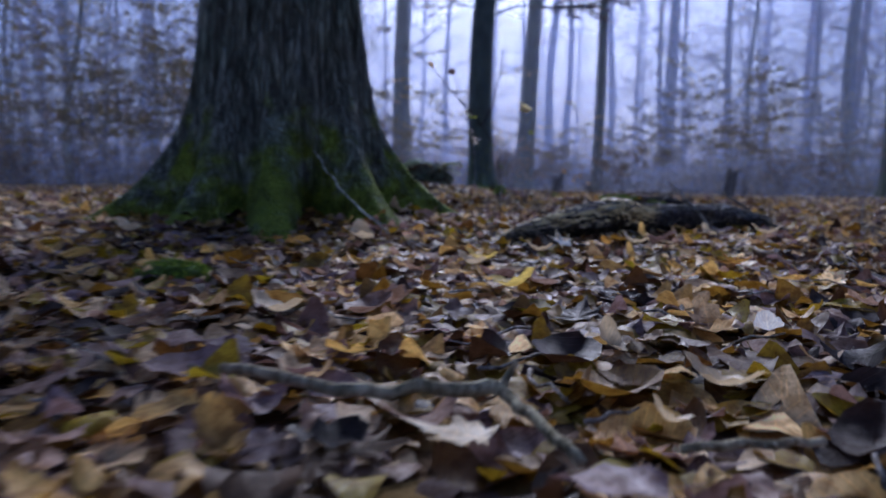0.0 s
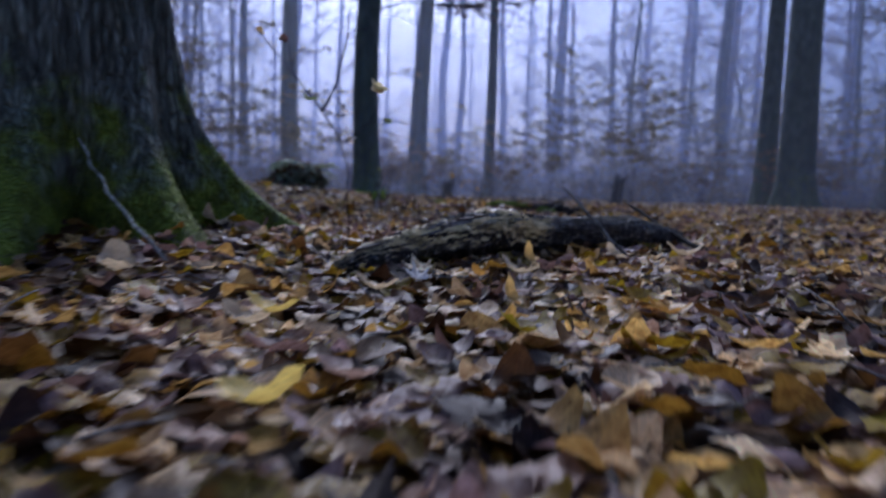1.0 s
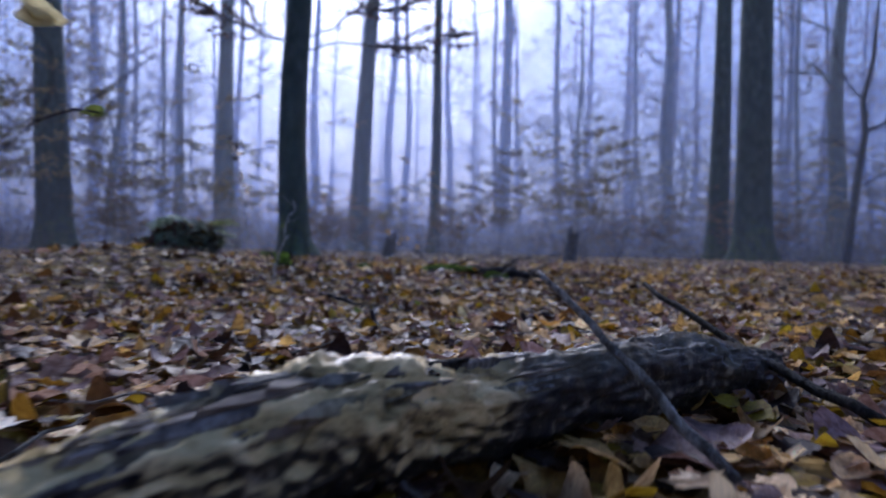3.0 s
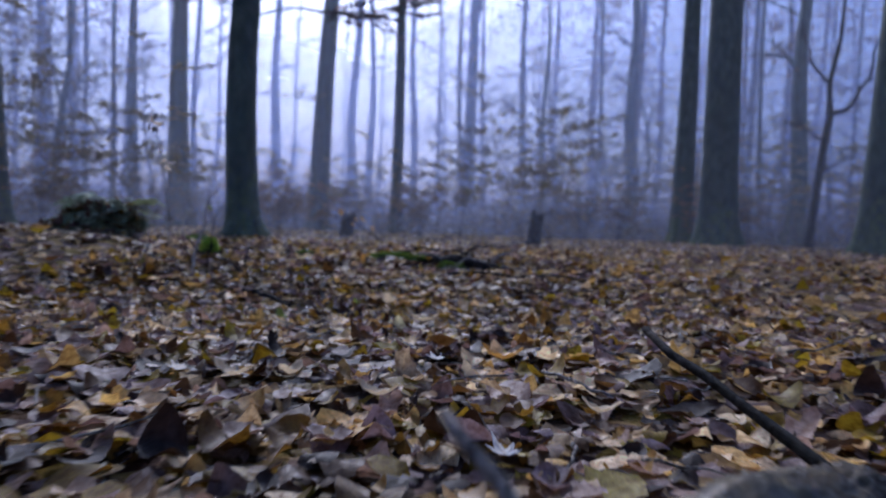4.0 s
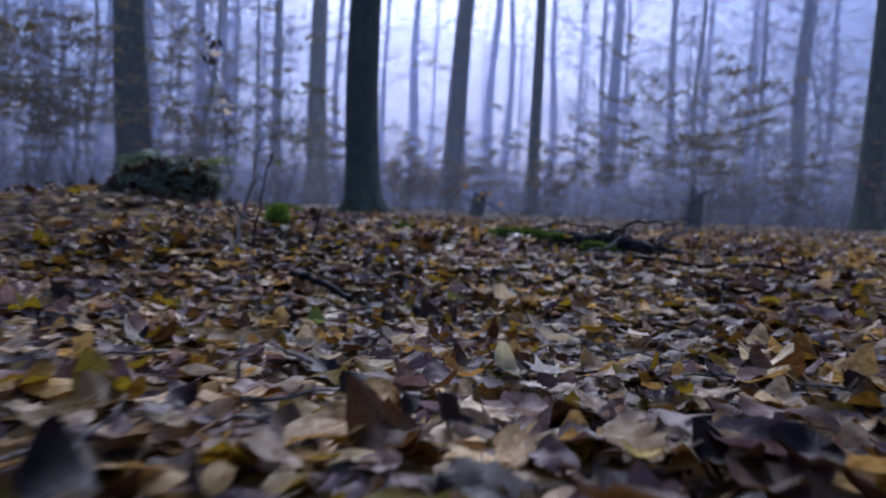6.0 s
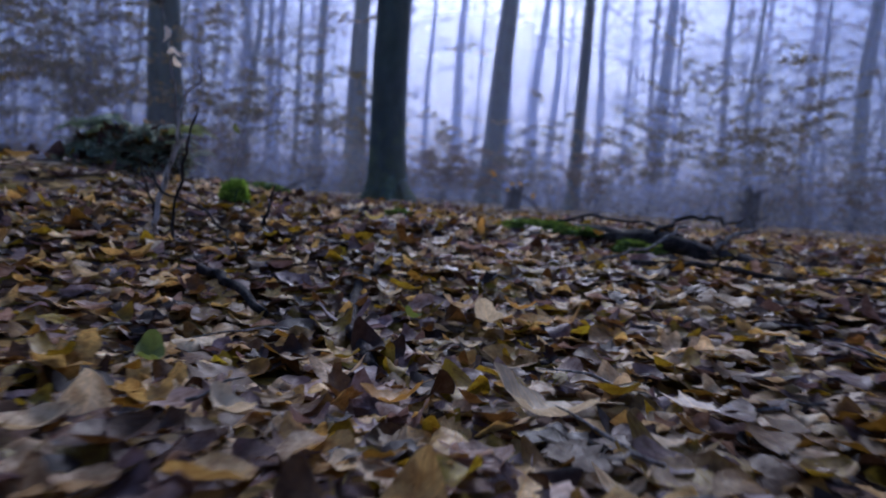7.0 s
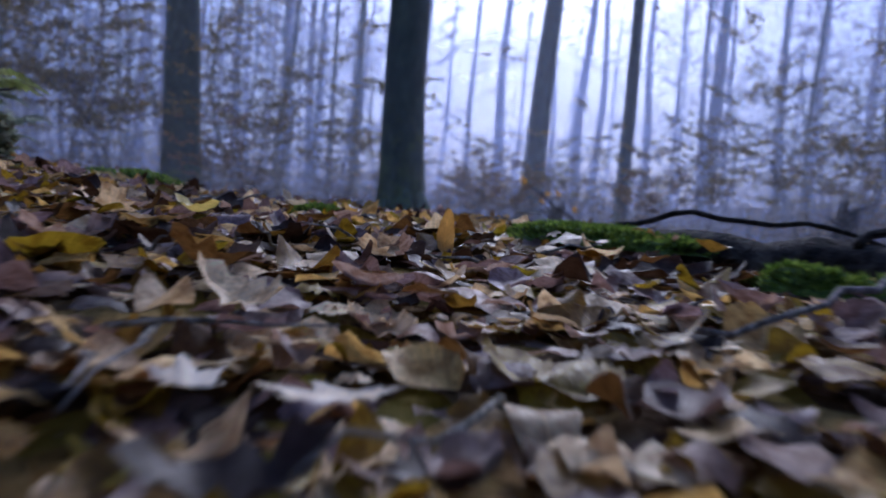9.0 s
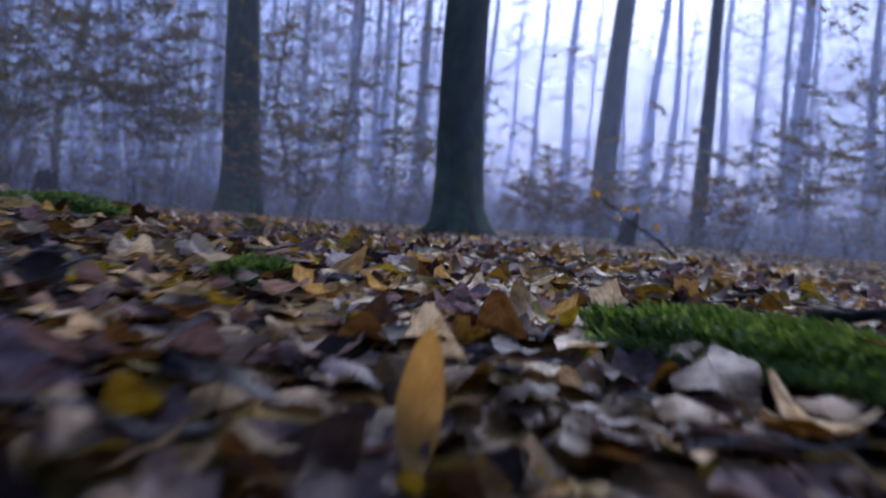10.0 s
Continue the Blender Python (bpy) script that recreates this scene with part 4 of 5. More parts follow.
# ---- bare young tree with a crooked fork ----
def build_bare_tree():
    rng = random.Random(17)
    x, y = 18.3, 20.8
    root = thing("bare_tree", (x, y, float(height(x, y)) - 0.03), "thin crooked bare tree with forked branches", "tree")
    tr = Shape()
    tr.tube([Vector(p) for p in ((-0.5, 0, 0), (-0.3, 0, 1.5), (-0.1, 0, 3.0), (0.1, 0, 4.2), (0.0, 0, 5.2), (0.35, 0, 6.6), (0.5, 0, 9.0))], [0.16, 0.13, 0.12, 0.10, 0.08, 0.06, 0.03], 10)
    tr.make("trunk", BARK_TWIG, root)
    for pts, r in ((((0.1, 0, 4.2), (0.8, 0, 4.5), (1.5, 0, 5.4), (1.9, 0, 6.8), (2.3, 0, 8.5)), 0.07), (((-0.2, 0, 2.4), (0.6, 0, 2.8), (1.4, 0.1, 3.0)), 0.045),
                   (((0.0, 0, 5.2), (-0.6, 0.1, 5.8), (-1.1, 0.1, 6.9)), 0.04), (((1.5, 0, 5.4), (2.2, 0, 5.7), (3.0, 0, 6.3)), 0.04), (((-0.1, 0, 3.4), (-0.9, 0, 3.8), (-1.6, 0, 3.9)), 0.03)):
        sh = Shape()
        fine = []
        for a, b in zip(pts, pts[1:]):
            fine += bend(a, b, 3, 0.04, rng)[:-1]
        fine.append(Vector(pts[-1]))
        sh.tube(fine, [r * (1 - 0.7 * i / len(fine)) for i in range(len(fine))], 6)
        for k in range(8):
            p = rng.choice(fine[2:])
            sh.tube(bend(p, p + Vector((rng.uniform(-0.6, 0.9), rng.uniform(-0.4, 0.4), rng.uniform(-0.1, 0.6))), 3, 0.08, rng), [0.012, 0.009, 0.007, 0.004], 4, cap=False)
        sh.make("branch", BARK_TWIG, root)


build_bare_tree()


# ---- fern-grown stump on the rise ----
def build_stump():
    rng = random.Random(23)
    cx, cy = -0.22, 9.30
    z0 = float(height(cx, cy)) - 0.06
    root = thing("mossy_stump", (cx, cy, z0), "low rotten stump overgrown with dark moss and ferns", "stump")
    sides, rings = 64, 22

    def skin(a, f):
        """A lopsided heap with knobs of rotten wood, a long skirt on one side."""
        q = Vector((math.cos(a) * 1.6, math.sin(a) * 1.6, f * 2.2))
        r = (0.33 + 0.10 * max(0.0, -math.cos(a)) * (1 - f)) * math.cos(f * math.pi / 2) ** 0.9
        r *= 1 + 0.32 * noise.noise(q) + 0.20 * noise.noise(q * 2.6)
        z = 0.25 * math.sin(f * math.pi / 2) ** 1.1 * (1 + 0.25 * noise.noise(q * 2)) + 0.05 * f * noise.noise(q * 4.5) + 0.02 * noise.noise(q * 9)
        return Vector((0.05 * f + r * math.cos(a), r * math.sin(a) * 0.75, z))
    V = [tuple(skin(2 * math.pi * k / sides, i / rings)) for i in range(rings + 1) for k in range(sides)]
    F = [(i * sides + k, i * sides + (k + 1) % sides, (i + 1) * sides + (k + 1) % sides, (i + 1) * sides + k) for i in range(rings) for k in range(sides)]
    mesh_part("stump_body", V, F, MOSS_HAZED, root)
    # fern fronds: a few pale ones arching from the top, darker ones round the sides
    fronds = [(-0.02, 0.02, 0.23, 2.9, 0.30, 1), (-0.05, -0.05, 0.23, 3.5, 0.27, 1), (0.0, -0.1, 0.23, 2.6, 0.24, 1), (0.05, 0.0, 0.24, 3.9, 0.22, 1), (0.16, -0.03, 0.20, 0.15, 0.26, 2), (0.20, -0.06, 0.17, -0.3, 0.20, 2), (0.12, 0.05, 0.21, 0.6, 0.22, 2)]
    for k in range(20):
        a, f = rng.uniform(0, 6.28), rng.uniform(0.1, 0.8)
        p = skin(a, f)
        fronds.append((p.x, p.y, p.z, a + rng.uniform(-0.7, 0.7), rng.uniform(0.10, 0.19), 0))
    for bx, by, bz, a, ln, tone in fronds:
        d = Vector((math.cos(a), math.sin(a), 0))
        fr = Shape()
        ln *= 1.3 if tone else 1.0
        rise = rng.uniform(0.55, 0.95)
        pts = [Vector((bx, by, bz)) + d * ln * f + Vector((0, 0, ln * (rise * f - 0.8 * f * f) + 0.015)) for f in np.linspace(0, 1, 10)]
        fr.tube(pts, [0.0025 * (1 - 0.08 * i) for i in range(10)], 3, cap=False)
        sd = d.cross(Vector((0, 0, 1)))
        sd = (sd + Vector((0, 0, rng.uniform(-0.5, 0.5)))).normalized()
        for i in range(1, 10):
            for sgn in (-1, 1):
                for h in (0, 0.5):
                    p = pts[i - 1].lerp(pts[i], h)
                    w = ln * 0.30 * math.sin(math.pi * min(1, (i + h) / 10.2)) + 0.008
                    fr.leaf(p, sd * sgn + d * 0.4 + Vector((0, 0, rng.uniform(-0.25, 0.05))), (0, 0, 1), w * rng.uniform(0.8, 1.1), w * 0.34)
        fr.make("fern_frond", (FERN_HAZED, FERN_PALE, FERN_YELLOW)[tone], root, ("", "pale green fern frond", "yellow-green fern frond")[tone], smooth=False)
    tuft = Shape()
    for _ in range(1900):
        a, f = rng.uniform(0, 6.28), rng.random()
        p = skin(a, f)
        tuft.leaf(p, (math.cos(a) + rng.gauss(0, 0.7), math.sin(a) + rng.gauss(0, 0.7), rng.uniform(-0.4, 1.0)), (rng.gauss(0, 0.5), rng.gauss(0, 0.5), 1), rng.uniform(0.015, 0.055), rng.uniform(0.012, 0.032))
    tagged(tuft.make("moss_cover", FERN_HAZED, root, smooth=False), kind="stuff")
    for k in range(170):
        a, f = rng.uniform(2.6, 6.8), rng.random() ** 1.3 * 0.9
        p = skin(a, f)
        lf = leaf_mesh("leaf", ovate(7, 0.0, 0.65, rng, rng.uniform(0.2, 0.9), 0.3, 0.5, 0.03, 0.15), LEAF_ONE)
        lf.parent = root
        lf.matrix_basis = pose(p.x, p.y, p.z + 0.015, rng.gauss(0, 30), rng.gauss(0, 30), rng.uniform(0, 360)) @ Matrix.Scale(rng.uniform(0.05, 0.085), 4)


def build_small_stumps():
    rng = random.Random(29)
    for x, y, h, rad in ((6.4, 15.8, 0.62, 0.13), (3.5, 21.9, 0.62, 0.17), (-7.4, 19.5, 0.5, 0.2)):
        root = thing("tree_stump", (x, y, float(height(x, y)) - 0.04), "dark broken tree stump standing in the undergrowth", "stump", "broken stumps")
        sh = trunk_shape([Vector((0.02 * i, 0, h * f)) for i, f in enumerate((0, 0.1, 0.25, 0.5, 0.75, 1.0))], [rad * s for s in (1.08, 1.05, 1.0, 0.97, 0.95, 0.9)], 16, rng, 0.25)
        n = 16
        for k in range(n):
            v = sh.v[5 * n + k]
            sh.v[5 * n + k] = (v[0], v[1], v[2] + rng.uniform(-0.14, 0.16))
        sh.make("stump_body", BARK_LOG, root)
        for k in range(3):
            a = rng.uniform(0, 6.28)
            br = Shape()
            br.tube(bend((0, 0, h * rng.uniform(0.4, 0.8)), (math.cos(a) * 0.5, math.sin(a) * 0.5, h * rng.uniform(0.8, 1.3)), 4, 0.06, rng), [0.03, 0.024, 0.018, 0.012, 0.006], 5)
            br.make("branch_stub", BARK_TWIG, root)


build_small_stumps()


def moss_hazed_material():
    m = Nodes("hazed_moss")
    co = m.coord()
    # moss colour raised to imitate haze over the stump
    col = m.ramp(m.noise(14.0, 6, co), [(0.3, (0.05, 0.055, 0.035)), (0.5, (0.12, 0.14, 0.075)), (0.7, (0.20, 0.23, 0.12))])
    m.bump(m.noise(70.0, 4, co), 0.9, 0.01)
    return m.set(Base_Color=col, Roughness=0.9)


MOSS_HAZED = moss_hazed_material()


def moss_cushion(name, at, size, count, seed, label, turn=0.0, pile=None):
    """A cushion of moss: a low mound set with short upright tufts."""
    rng = random.Random(seed)
    root = thing(name, at, label, "moss")
    root.rotation_euler = (0, 0, turn)
    sides, rings, V, F = 28, 7, [], []

    def top(f, a):
        q = Vector((math.cos(a) * 2 * (1 - f), math.sin(a) * 2 * (1 - f), seed))
        return 1 + 0.35 * noise.noise(q) + 0.28 * noise.noise(q * 2.7)
    for i in range(rings + 1):
        f = i / rings
        for k in range(sides):
            a = 2 * math.pi * k / sides
            s = top(f, a)
            r = math.cos(f * math.pi / 2) ** 0.7
            V.append((size[0] * r * math.cos(a) * s, size[1] * r * math.sin(a) * s, size[2] * math.sin(f * math.pi / 2) * s - 0.01))
    for i in range(rings):
        for k in range(sides):
            a, b = i * sides + k, i * sides + (k + 1) % sides
            F.append((a, b, b + sides, a + sides))
    mesh_part("cushion", V, F, MOSS_BODY, root)
    sh = Shape()
    for _ in range(count):
        a, f = rng.uniform(0, 6.28), rng.random() ** 0.7
        s = top(f, a)
        r = math.cos(f * math.pi / 2) ** 0.7
        p = (size[0] * r * math.cos(a) * s, size[1] * r * math.sin(a) * s, size[2] * math.sin(f * math.pi / 2) * s - 0.012)
        sh.leaf(p, (math.cos(a) * (1 - f) + rng.gauss(0, 0.5), math.sin(a) * (1 - f) + rng.gauss(0, 0.5), 0.7), (rng.gauss(0, 1), rng.gauss(0, 1), 0.3), rng.uniform(0.010, 0.024), rng.uniform(0.004, 0.009))
    tagged(sh.make("moss_tuft", pile or MOSS_GREEN, root, smooth=False), kind="stuff")


def moss_body_material():
    m = Nodes("moss_cushion")
    co = m.coord()
    col = m.ramp(m.noise(60.0, 5, co), [(0.3, (0.03, 0.05, 0.006)), (0.55, (0.09, 0.14, 0.012)), (0.75, (0.17, 0.24, 0.03))])
    m.bump(m.noise(160.0, 3, co), 0.9, 0.006)
    return m.set(Base_Color=col, Roughness=0.9)


MOSS_BODY = moss_body_material()


def on_floor(x, y, up=0.0):
    return (x, y, float(height(x, y)) - 0.02 + up)


# ---- mossy root and dead branches on the far side of the hollow ----
def crooked(name, pts, r0, r1, mat, seed, label, category, group="", side_twigs=0, parent=None):
    rng = random.Random(seed)
    sh, fine = Shape(), []
    for a, b in zip(pts, pts[1:]):
        fine += bend(a, b, 4, 0.05, rng)[:-1]
    fine.append(Vector(pts[-1]))
    sh.tube(fine, [r0 + (r1 - r0) * i / (len(fine) - 1) for i in range(len(fine))], 9, 0.22, rng)
    for _ in range(side_twigs):
        p = rng.choice(fine[1:-1])
        q = p + Vector((rng.uniform(-0.12, 0.12), rng.uniform(-0.10, 0.10), rng.uniform(0.02, 0.12)))
        sh.tube(bend(p, q, 3, 0.08, rng), [r1 * 0.8, r1 * 0.6, r1 * 0.5, r1 * 0.3], 5)
    return tagged(sh.make(name, mat, parent), label, category, group)


def build_far_log():
    root = thing("mossy_log", (0, 0, 0), "dark half-buried fallen branch with forked dead side branches", "log")
    crooked("log_body", [on_floor(2.15, 8.62, 0.02), on_floor(2.40, 8.38, 0.05), on_floor(2.62, 8.12, 0.05), on_floor(2.85, 7.95, 0.005), on_floor(3.10, 7.86, -0.05)], 0.045, 0.05, BARK_LOG, 41, "", "", parent=root)
    crooked("branch", [on_floor(2.55, 8.15, 0.10), (2.72, 8.30, 0.12), (2.90, 8.45, 0.13), (3.10, 8.70, 0.10), (3.44, 8.97, 0.15)], 0.010, 0.005, BARK_TWIG, 42, "", "", side_twigs=4, parent=root)
    crooked("branch", [on_floor(2.75, 8.0, 0.06), (2.87, 8.06, 0.075), (2.96, 8.13, 0.085), (3.07, 8.22, 0.115)], 0.010, 0.005, WOOD_PALE, 43, "", "", side_twigs=1, parent=root)
    crooked("branch", [on_floor(2.20, 8.60, 0.09), (2.36, 8.52, 0.10), (2.55, 8.36, 0.09), (2.70, 8.22, 0.04)], 0.008, 0.005, BARK_TWIG, 44, "", "", parent=root)
    crooked("dead_branch", [on_floor(2.10, 7.62, 0.03), on_floor(2.31, 7.76, 0.045), on_floor(2.50, 7.93, 0.085), (2.66, 8.08, 0.09)], 0.004, 0.0065, WOOD_PALE, 45, "bleached crooked dead branch on the leaves", "branch", "dead branches")
    crooked("dead_branch", [on_floor(2.3, 7.62, 0.04), on_floor(2.6, 7.60, 0.04), on_floor(2.95, 7.5, 0.03), on_floor(3.3, 7.25, 0.03)], 0.011, 0.008, BARK_LOG, 46, "dark dead branch half sunk in leaves", "branch", "dead branches", 2)
    moss_cushion("moss_cushion", on_floor(2.17, 8.53, 0.045), (0.25, 0.12, 0.038), 3600, 1, "bright green moss cushion on a half-buried branch", -0.65)
    moss_cushion("moss_cushion", on_floor(2.46, 8.10, 0.02), (0.10, 0.06, 0.04), 900, 2, "bright green moss cushion on a half-buried branch", -0.7)
    moss_cushion("moss_cushion", on_floor(0.67, 8.32, 0.03), (0.06, 0.055, 0.085), 1800, 3, "small bright yellow-green moss tuft in the leaves", 0.0, MOSS_BRIGHT)
    moss_cushion("moss_cushion", on_floor(1.395, 8.82, 0.015), (0.07, 0.05, 0.03), 500, 4, "small flat green moss patch among leaves")
    moss_cushion("moss_cushion", on_floor(0.45, 9.55, 0.01), (0.20, 0.14, 0.05), 1500, 5, "dull green moss patch on the rise")
    moss_cushion("moss_cushion", on_floor(-0.72, 1.85, 0.0), (0.10, 0.08, 0.05), 900, 6, "small green moss tuft among fallen leaves")


build_far_log()


# ---- dead twigs below the stump ----
SAP_LEAVES = []


def build_left_twigs():
    g = "dead twigs below the stump"
    lab = "thin dead twig standing in the leaves"
    fork = thing("dead_twig", (0.0, 0.0, 0.0), "pale kinked dead twig, forked, standing in the leaves", "twig", g)
    crooked("stem", [(0.605, 7.60, -0.10), (0.609, 7.58, -0.04), (0.616, 7.58, 0.082), (0.652, 7.58, 0.20), (0.672, 7.57, 0.245)], 0.0100, 0.0085, WOOD_BLEACHED, 51, "", "", parent=fork)
    crooked("branch", [(0.668, 7.57, 0.235), (0.690, 7.575, 0.275), (0.712, 7.58, 0.305)], 0.0078, 0.0045, WOOD_BLEACHED, 50, "", "", parent=fork)
    crooked("branch", [(0.668, 7.57, 0.24), (0.683, 7.56, 0.29), (0.685, 7.56, 0.374), (0.712, 7.56, 0.451), (0.757, 7.56, 0.490), (0.755, 7.56, 0.52), (0.742, 7.56, 0.569)], 0.0060, 0.0030, WOOD_BLEACHED, 62, "", "", side_twigs=3, parent=fork)
    crooked("dead_twig", [(0.690, 7.50, -0.10), (0.700, 7.50, 0.03), (0.724, 7.50, 0.179), (0.744, 7.50, 0.299), (0.768, 7.50, 0.396)], 0.0062, 0.0035, BARK_TWIG, 52, lab, "twig", g, 1)
    crooked("dead_twig", [(0.539, 7.60, 0.231), (0.572, 7.60, 0.095), (0.604, 7.62, -0.09)], 0.003, 0.005, BARK_TWIG, 63, lab, "twig", g, 1)
    crooked("dead_twig", [(0.57, 7.58, 0.190), (0.640, 7.55, 0.103), (0.78, 7.50, 0.065), (0.91, 7.40, 0.00), (1.00, 7.22, -0.06)], 0.0042, 0.004, BARK_TWIG, 53, "thin dark dead twig lying over the leaves", "twig", g, 2)
    crooked("dead_twig", [(0.90, 7.83, -0.08), (0.925, 7.84, 0.017), (0.945, 7.85, 0.09), (0.955, 7.85, 0.15)], 0.008, 0.004, BARK_LOG, 54, "short dark forked twig stub", "twig", g, 0)
    crooked("dead_twig", [(0.945, 7.85, 0.10), (1.0, 7.85, 0.14), (1.04, 7.85, 0.160), (1.10, 7.86, 0.188), (1.15, 7.86, 0.20)], 0.0032, 0.0018, BARK_TWIG, 55, "short dark forked twig stub", "twig", g, 1)
    sprout = crooked("seedling", [(0.645, 8.30, 0.02), (0.650, 8.30, 0.161), (0.681, 8.30, 0.277), (0.668, 8.30, 0.36)], 0.003, 0.0015, WOOD_STRAW, 66, "tiny seedling with one yellow-green leaf", "seedling")
    SAP_LEAVES.append((sprout, (0.665, 8.30, 0.37), "green"))
    crooked("dead_branch", [on_floor(1.42, 7.40, 0.015), on_floor(1.385, 7.20, 0.026), on_floor(1.375, 7.02, 0.026), on_floor(1.385, 6.84, 0.02), on_floor(1.425, 6.66, 0.024), on_floor(1.48, 6.48, 0.0)], 0.012, 0.018, BARK_LOG, 56, "dark wet fallen branch in the hollow", "branch", "dead branches")
    crooked("dead_branch", [on_floor(0.92, 7.12, 0.03), on_floor(1.06, 6.98, 0.032), on_floor(1.18, 6.82, 0.015)], 0.016, 0.010, BARK_LOG, 57, "short dark rotten branch lying in the leaves", "branch", "dead branches")
    stalk = crooked("sapling", [on_floor(0.36, 8.5, 0.0), (0.37, 8.44, 0.35), (0.34, 8.40, 0.62), (0.318, 8.38, 0.80), (0.29, 8.38, 0.95), (0.25, 8.38, 1.10)], 0.005, 0.002, WOOD_PALE, 58, "thin upright sapling with a few withered leaves", "sapling", "", 4)
    for p in ((0.229, 8.38, 1.088), (0.268, 8.37, 1.049), (0.291, 8.39, 1.009), (0.242, 8.36, 0.936), (0.324, 8.38, 1.024), (0.284, 8.40, 0.925)):
        SAP_LEAVES.append((stalk, p, "dark"))
    for p in ((0.275, 8.34, 1.0), (0.30, 8.36, 0.965), (0.38, 8.38, 0.689), (0.345, 8.38, 0.70), (0.362, 8.36, 0.66), (0.335, 8.38, 0.78)):
        SAP_LEAVES.append((stalk, p, "pale"))
    near = thing("dead_branch", (0.0, 0.0, 0.0), "pale straight twig with a forked end lying on fallen leaves", "branch", "dead branches")
    crooked("stem", [(-0.27, 0.84, 0.055), (-0.117, 0.745, 0.06), (0.0, 0.748, 0.062), (0.07, 0.754, 0.06)], 0.007, 0.009, WOOD_STRAW, 59, "", "", parent=near)
    crooked("branch", [(0.065, 0.754, 0.06), (0.09, 0.69, 0.058), (0.124, 0.582, 0.05)], 0.0075, 0.005, WOOD_STRAW, 67, "", "", parent=near)
    crooked("branch", [(0.066, 0.755, 0.06), (0.079, 0.763, 0.08), (0.085, 0.765, 0.09)], 0.005, 0.003, WOOD_STRAW, 68, "", "", parent=near)
    crooked("dead_twig", [(0.225, 0.625, 0.045), (0.30, 0.63, 0.05), (0.37, 0.645, 0.048)], 0.005, 0.004, WOOD_STRAW, 69, "short pale twig lying on the fallen leaves", "twig")
    crooked("dead_twig", [on_floor(2.20, 3.67, -0.01), on_floor(2.22, 3.69, 0.10), on_floor(2.24, 3.72, 0.20)], 0.005, 0.003, WOOD_PALE, 60, lab, "twig", g)


    crooked("dead_twig", [on_floor(1.61, 4.40, 0.04), on_floor(1.63, 4.28, 0.045), on_floor(1.665, 4.17, 0.035)], 0.004, 0.003, WOOD_PALE, 72, "thin bleached twig lying on the fallen leaves", "twig", "twigs on the litter")
    crooked("dead_twig", [on_floor(2.5, 4.62, 0.04), on_floor(2.75, 4.69, 0.055), on_floor(3.02, 4.81, 0.07)], 0.005, 0.003, WOOD_PALE, 73, "thin bleached twig lying on the fallen leaves", "twig", "twigs on the litter")
    far = crooked("sapling", [on_floor(2.98, 13.5, -0.02), (2.80, 13.4, 0.02), (2.57, 13.3, 0.15), (2.40, 13.28, 0.27), (2.25, 13.28, 0.37)], 0.012, 0.005, BARK_TWIG, 74, "bent leaning sapling with a few orange leaves", "sapling", "", 4)
    for p in ((2.25, 13.28, 0.37), (2.27, 13.25, 0.34), (2.50, 13.28, 0.24), (2.57, 13.3, 0.27), (2.44, 13.25, 0.17), (2.75, 13.36, 0.12)):
        SAP_LEAVES.append((far, p, "orange"))


build_left_twigs()


# ---- fallen leaves ----
def ovate(nv, lobes=0.0, wide=0.58, rng=None, curl=0.0, fold=0.25, twist=0.0, wav=0.0, stalk=0.0):
    """A blade of unit length along y as nv stations of three points: beech or, with lobes, oak. Returns vertices, faces and uv."""
    V, UV, F = [], [], []
    for i in range(nv):
        t = i / (nv - 1)
        w = wide * 0.5 * max(0.04, math.sin(math.pi * min(1.0, t * 0.96 + 0.02) ** 0.95)) ** 0.58
        if lobes:
            w *= 1 + lobes * (1 if i % 2 else -1) * (0.4 + 0.6 * math.sin(math.pi * t))
        y = t - 0.5
        ang = twist * (t - 0.5)
        bow = curl * ((t - 0.5) ** 2 * 2.2)
        for s in (-1, 0, 1):
            x = s * w
            z = bow + (fold * w if s else 0.0) + (wav * math.sin(i * 2.1 + s) if s else 0)
            V.append((x * math.cos(ang), y, z + x * math.sin(ang)))
            UV.append((0.5 + s * 0.5, t))
    for i in range(nv - 1):
        a = 3 * i
        F += [(a, a + 1, a + 4), (a, a + 4, a + 3), (a + 1, a + 2, a + 5), (a + 1, a + 5, a + 4)]
    if stalk:
        n = len(V)
        V += [(-0.012, -0.5, curl * 0.55), (0.012, -0.5, curl * 0.55), (0.03, -0.5 - stalk, curl * 0.55 + 0.06), (0.045, -0.5 - stalk, curl * 0.55 + 0.06)]
        UV += [(0.5, 0.0)] * 4
        F += [(n, n + 1, n + 3), (n, n + 3, n + 2)]
    return np.array(V), np.array(F), np.array(UV)


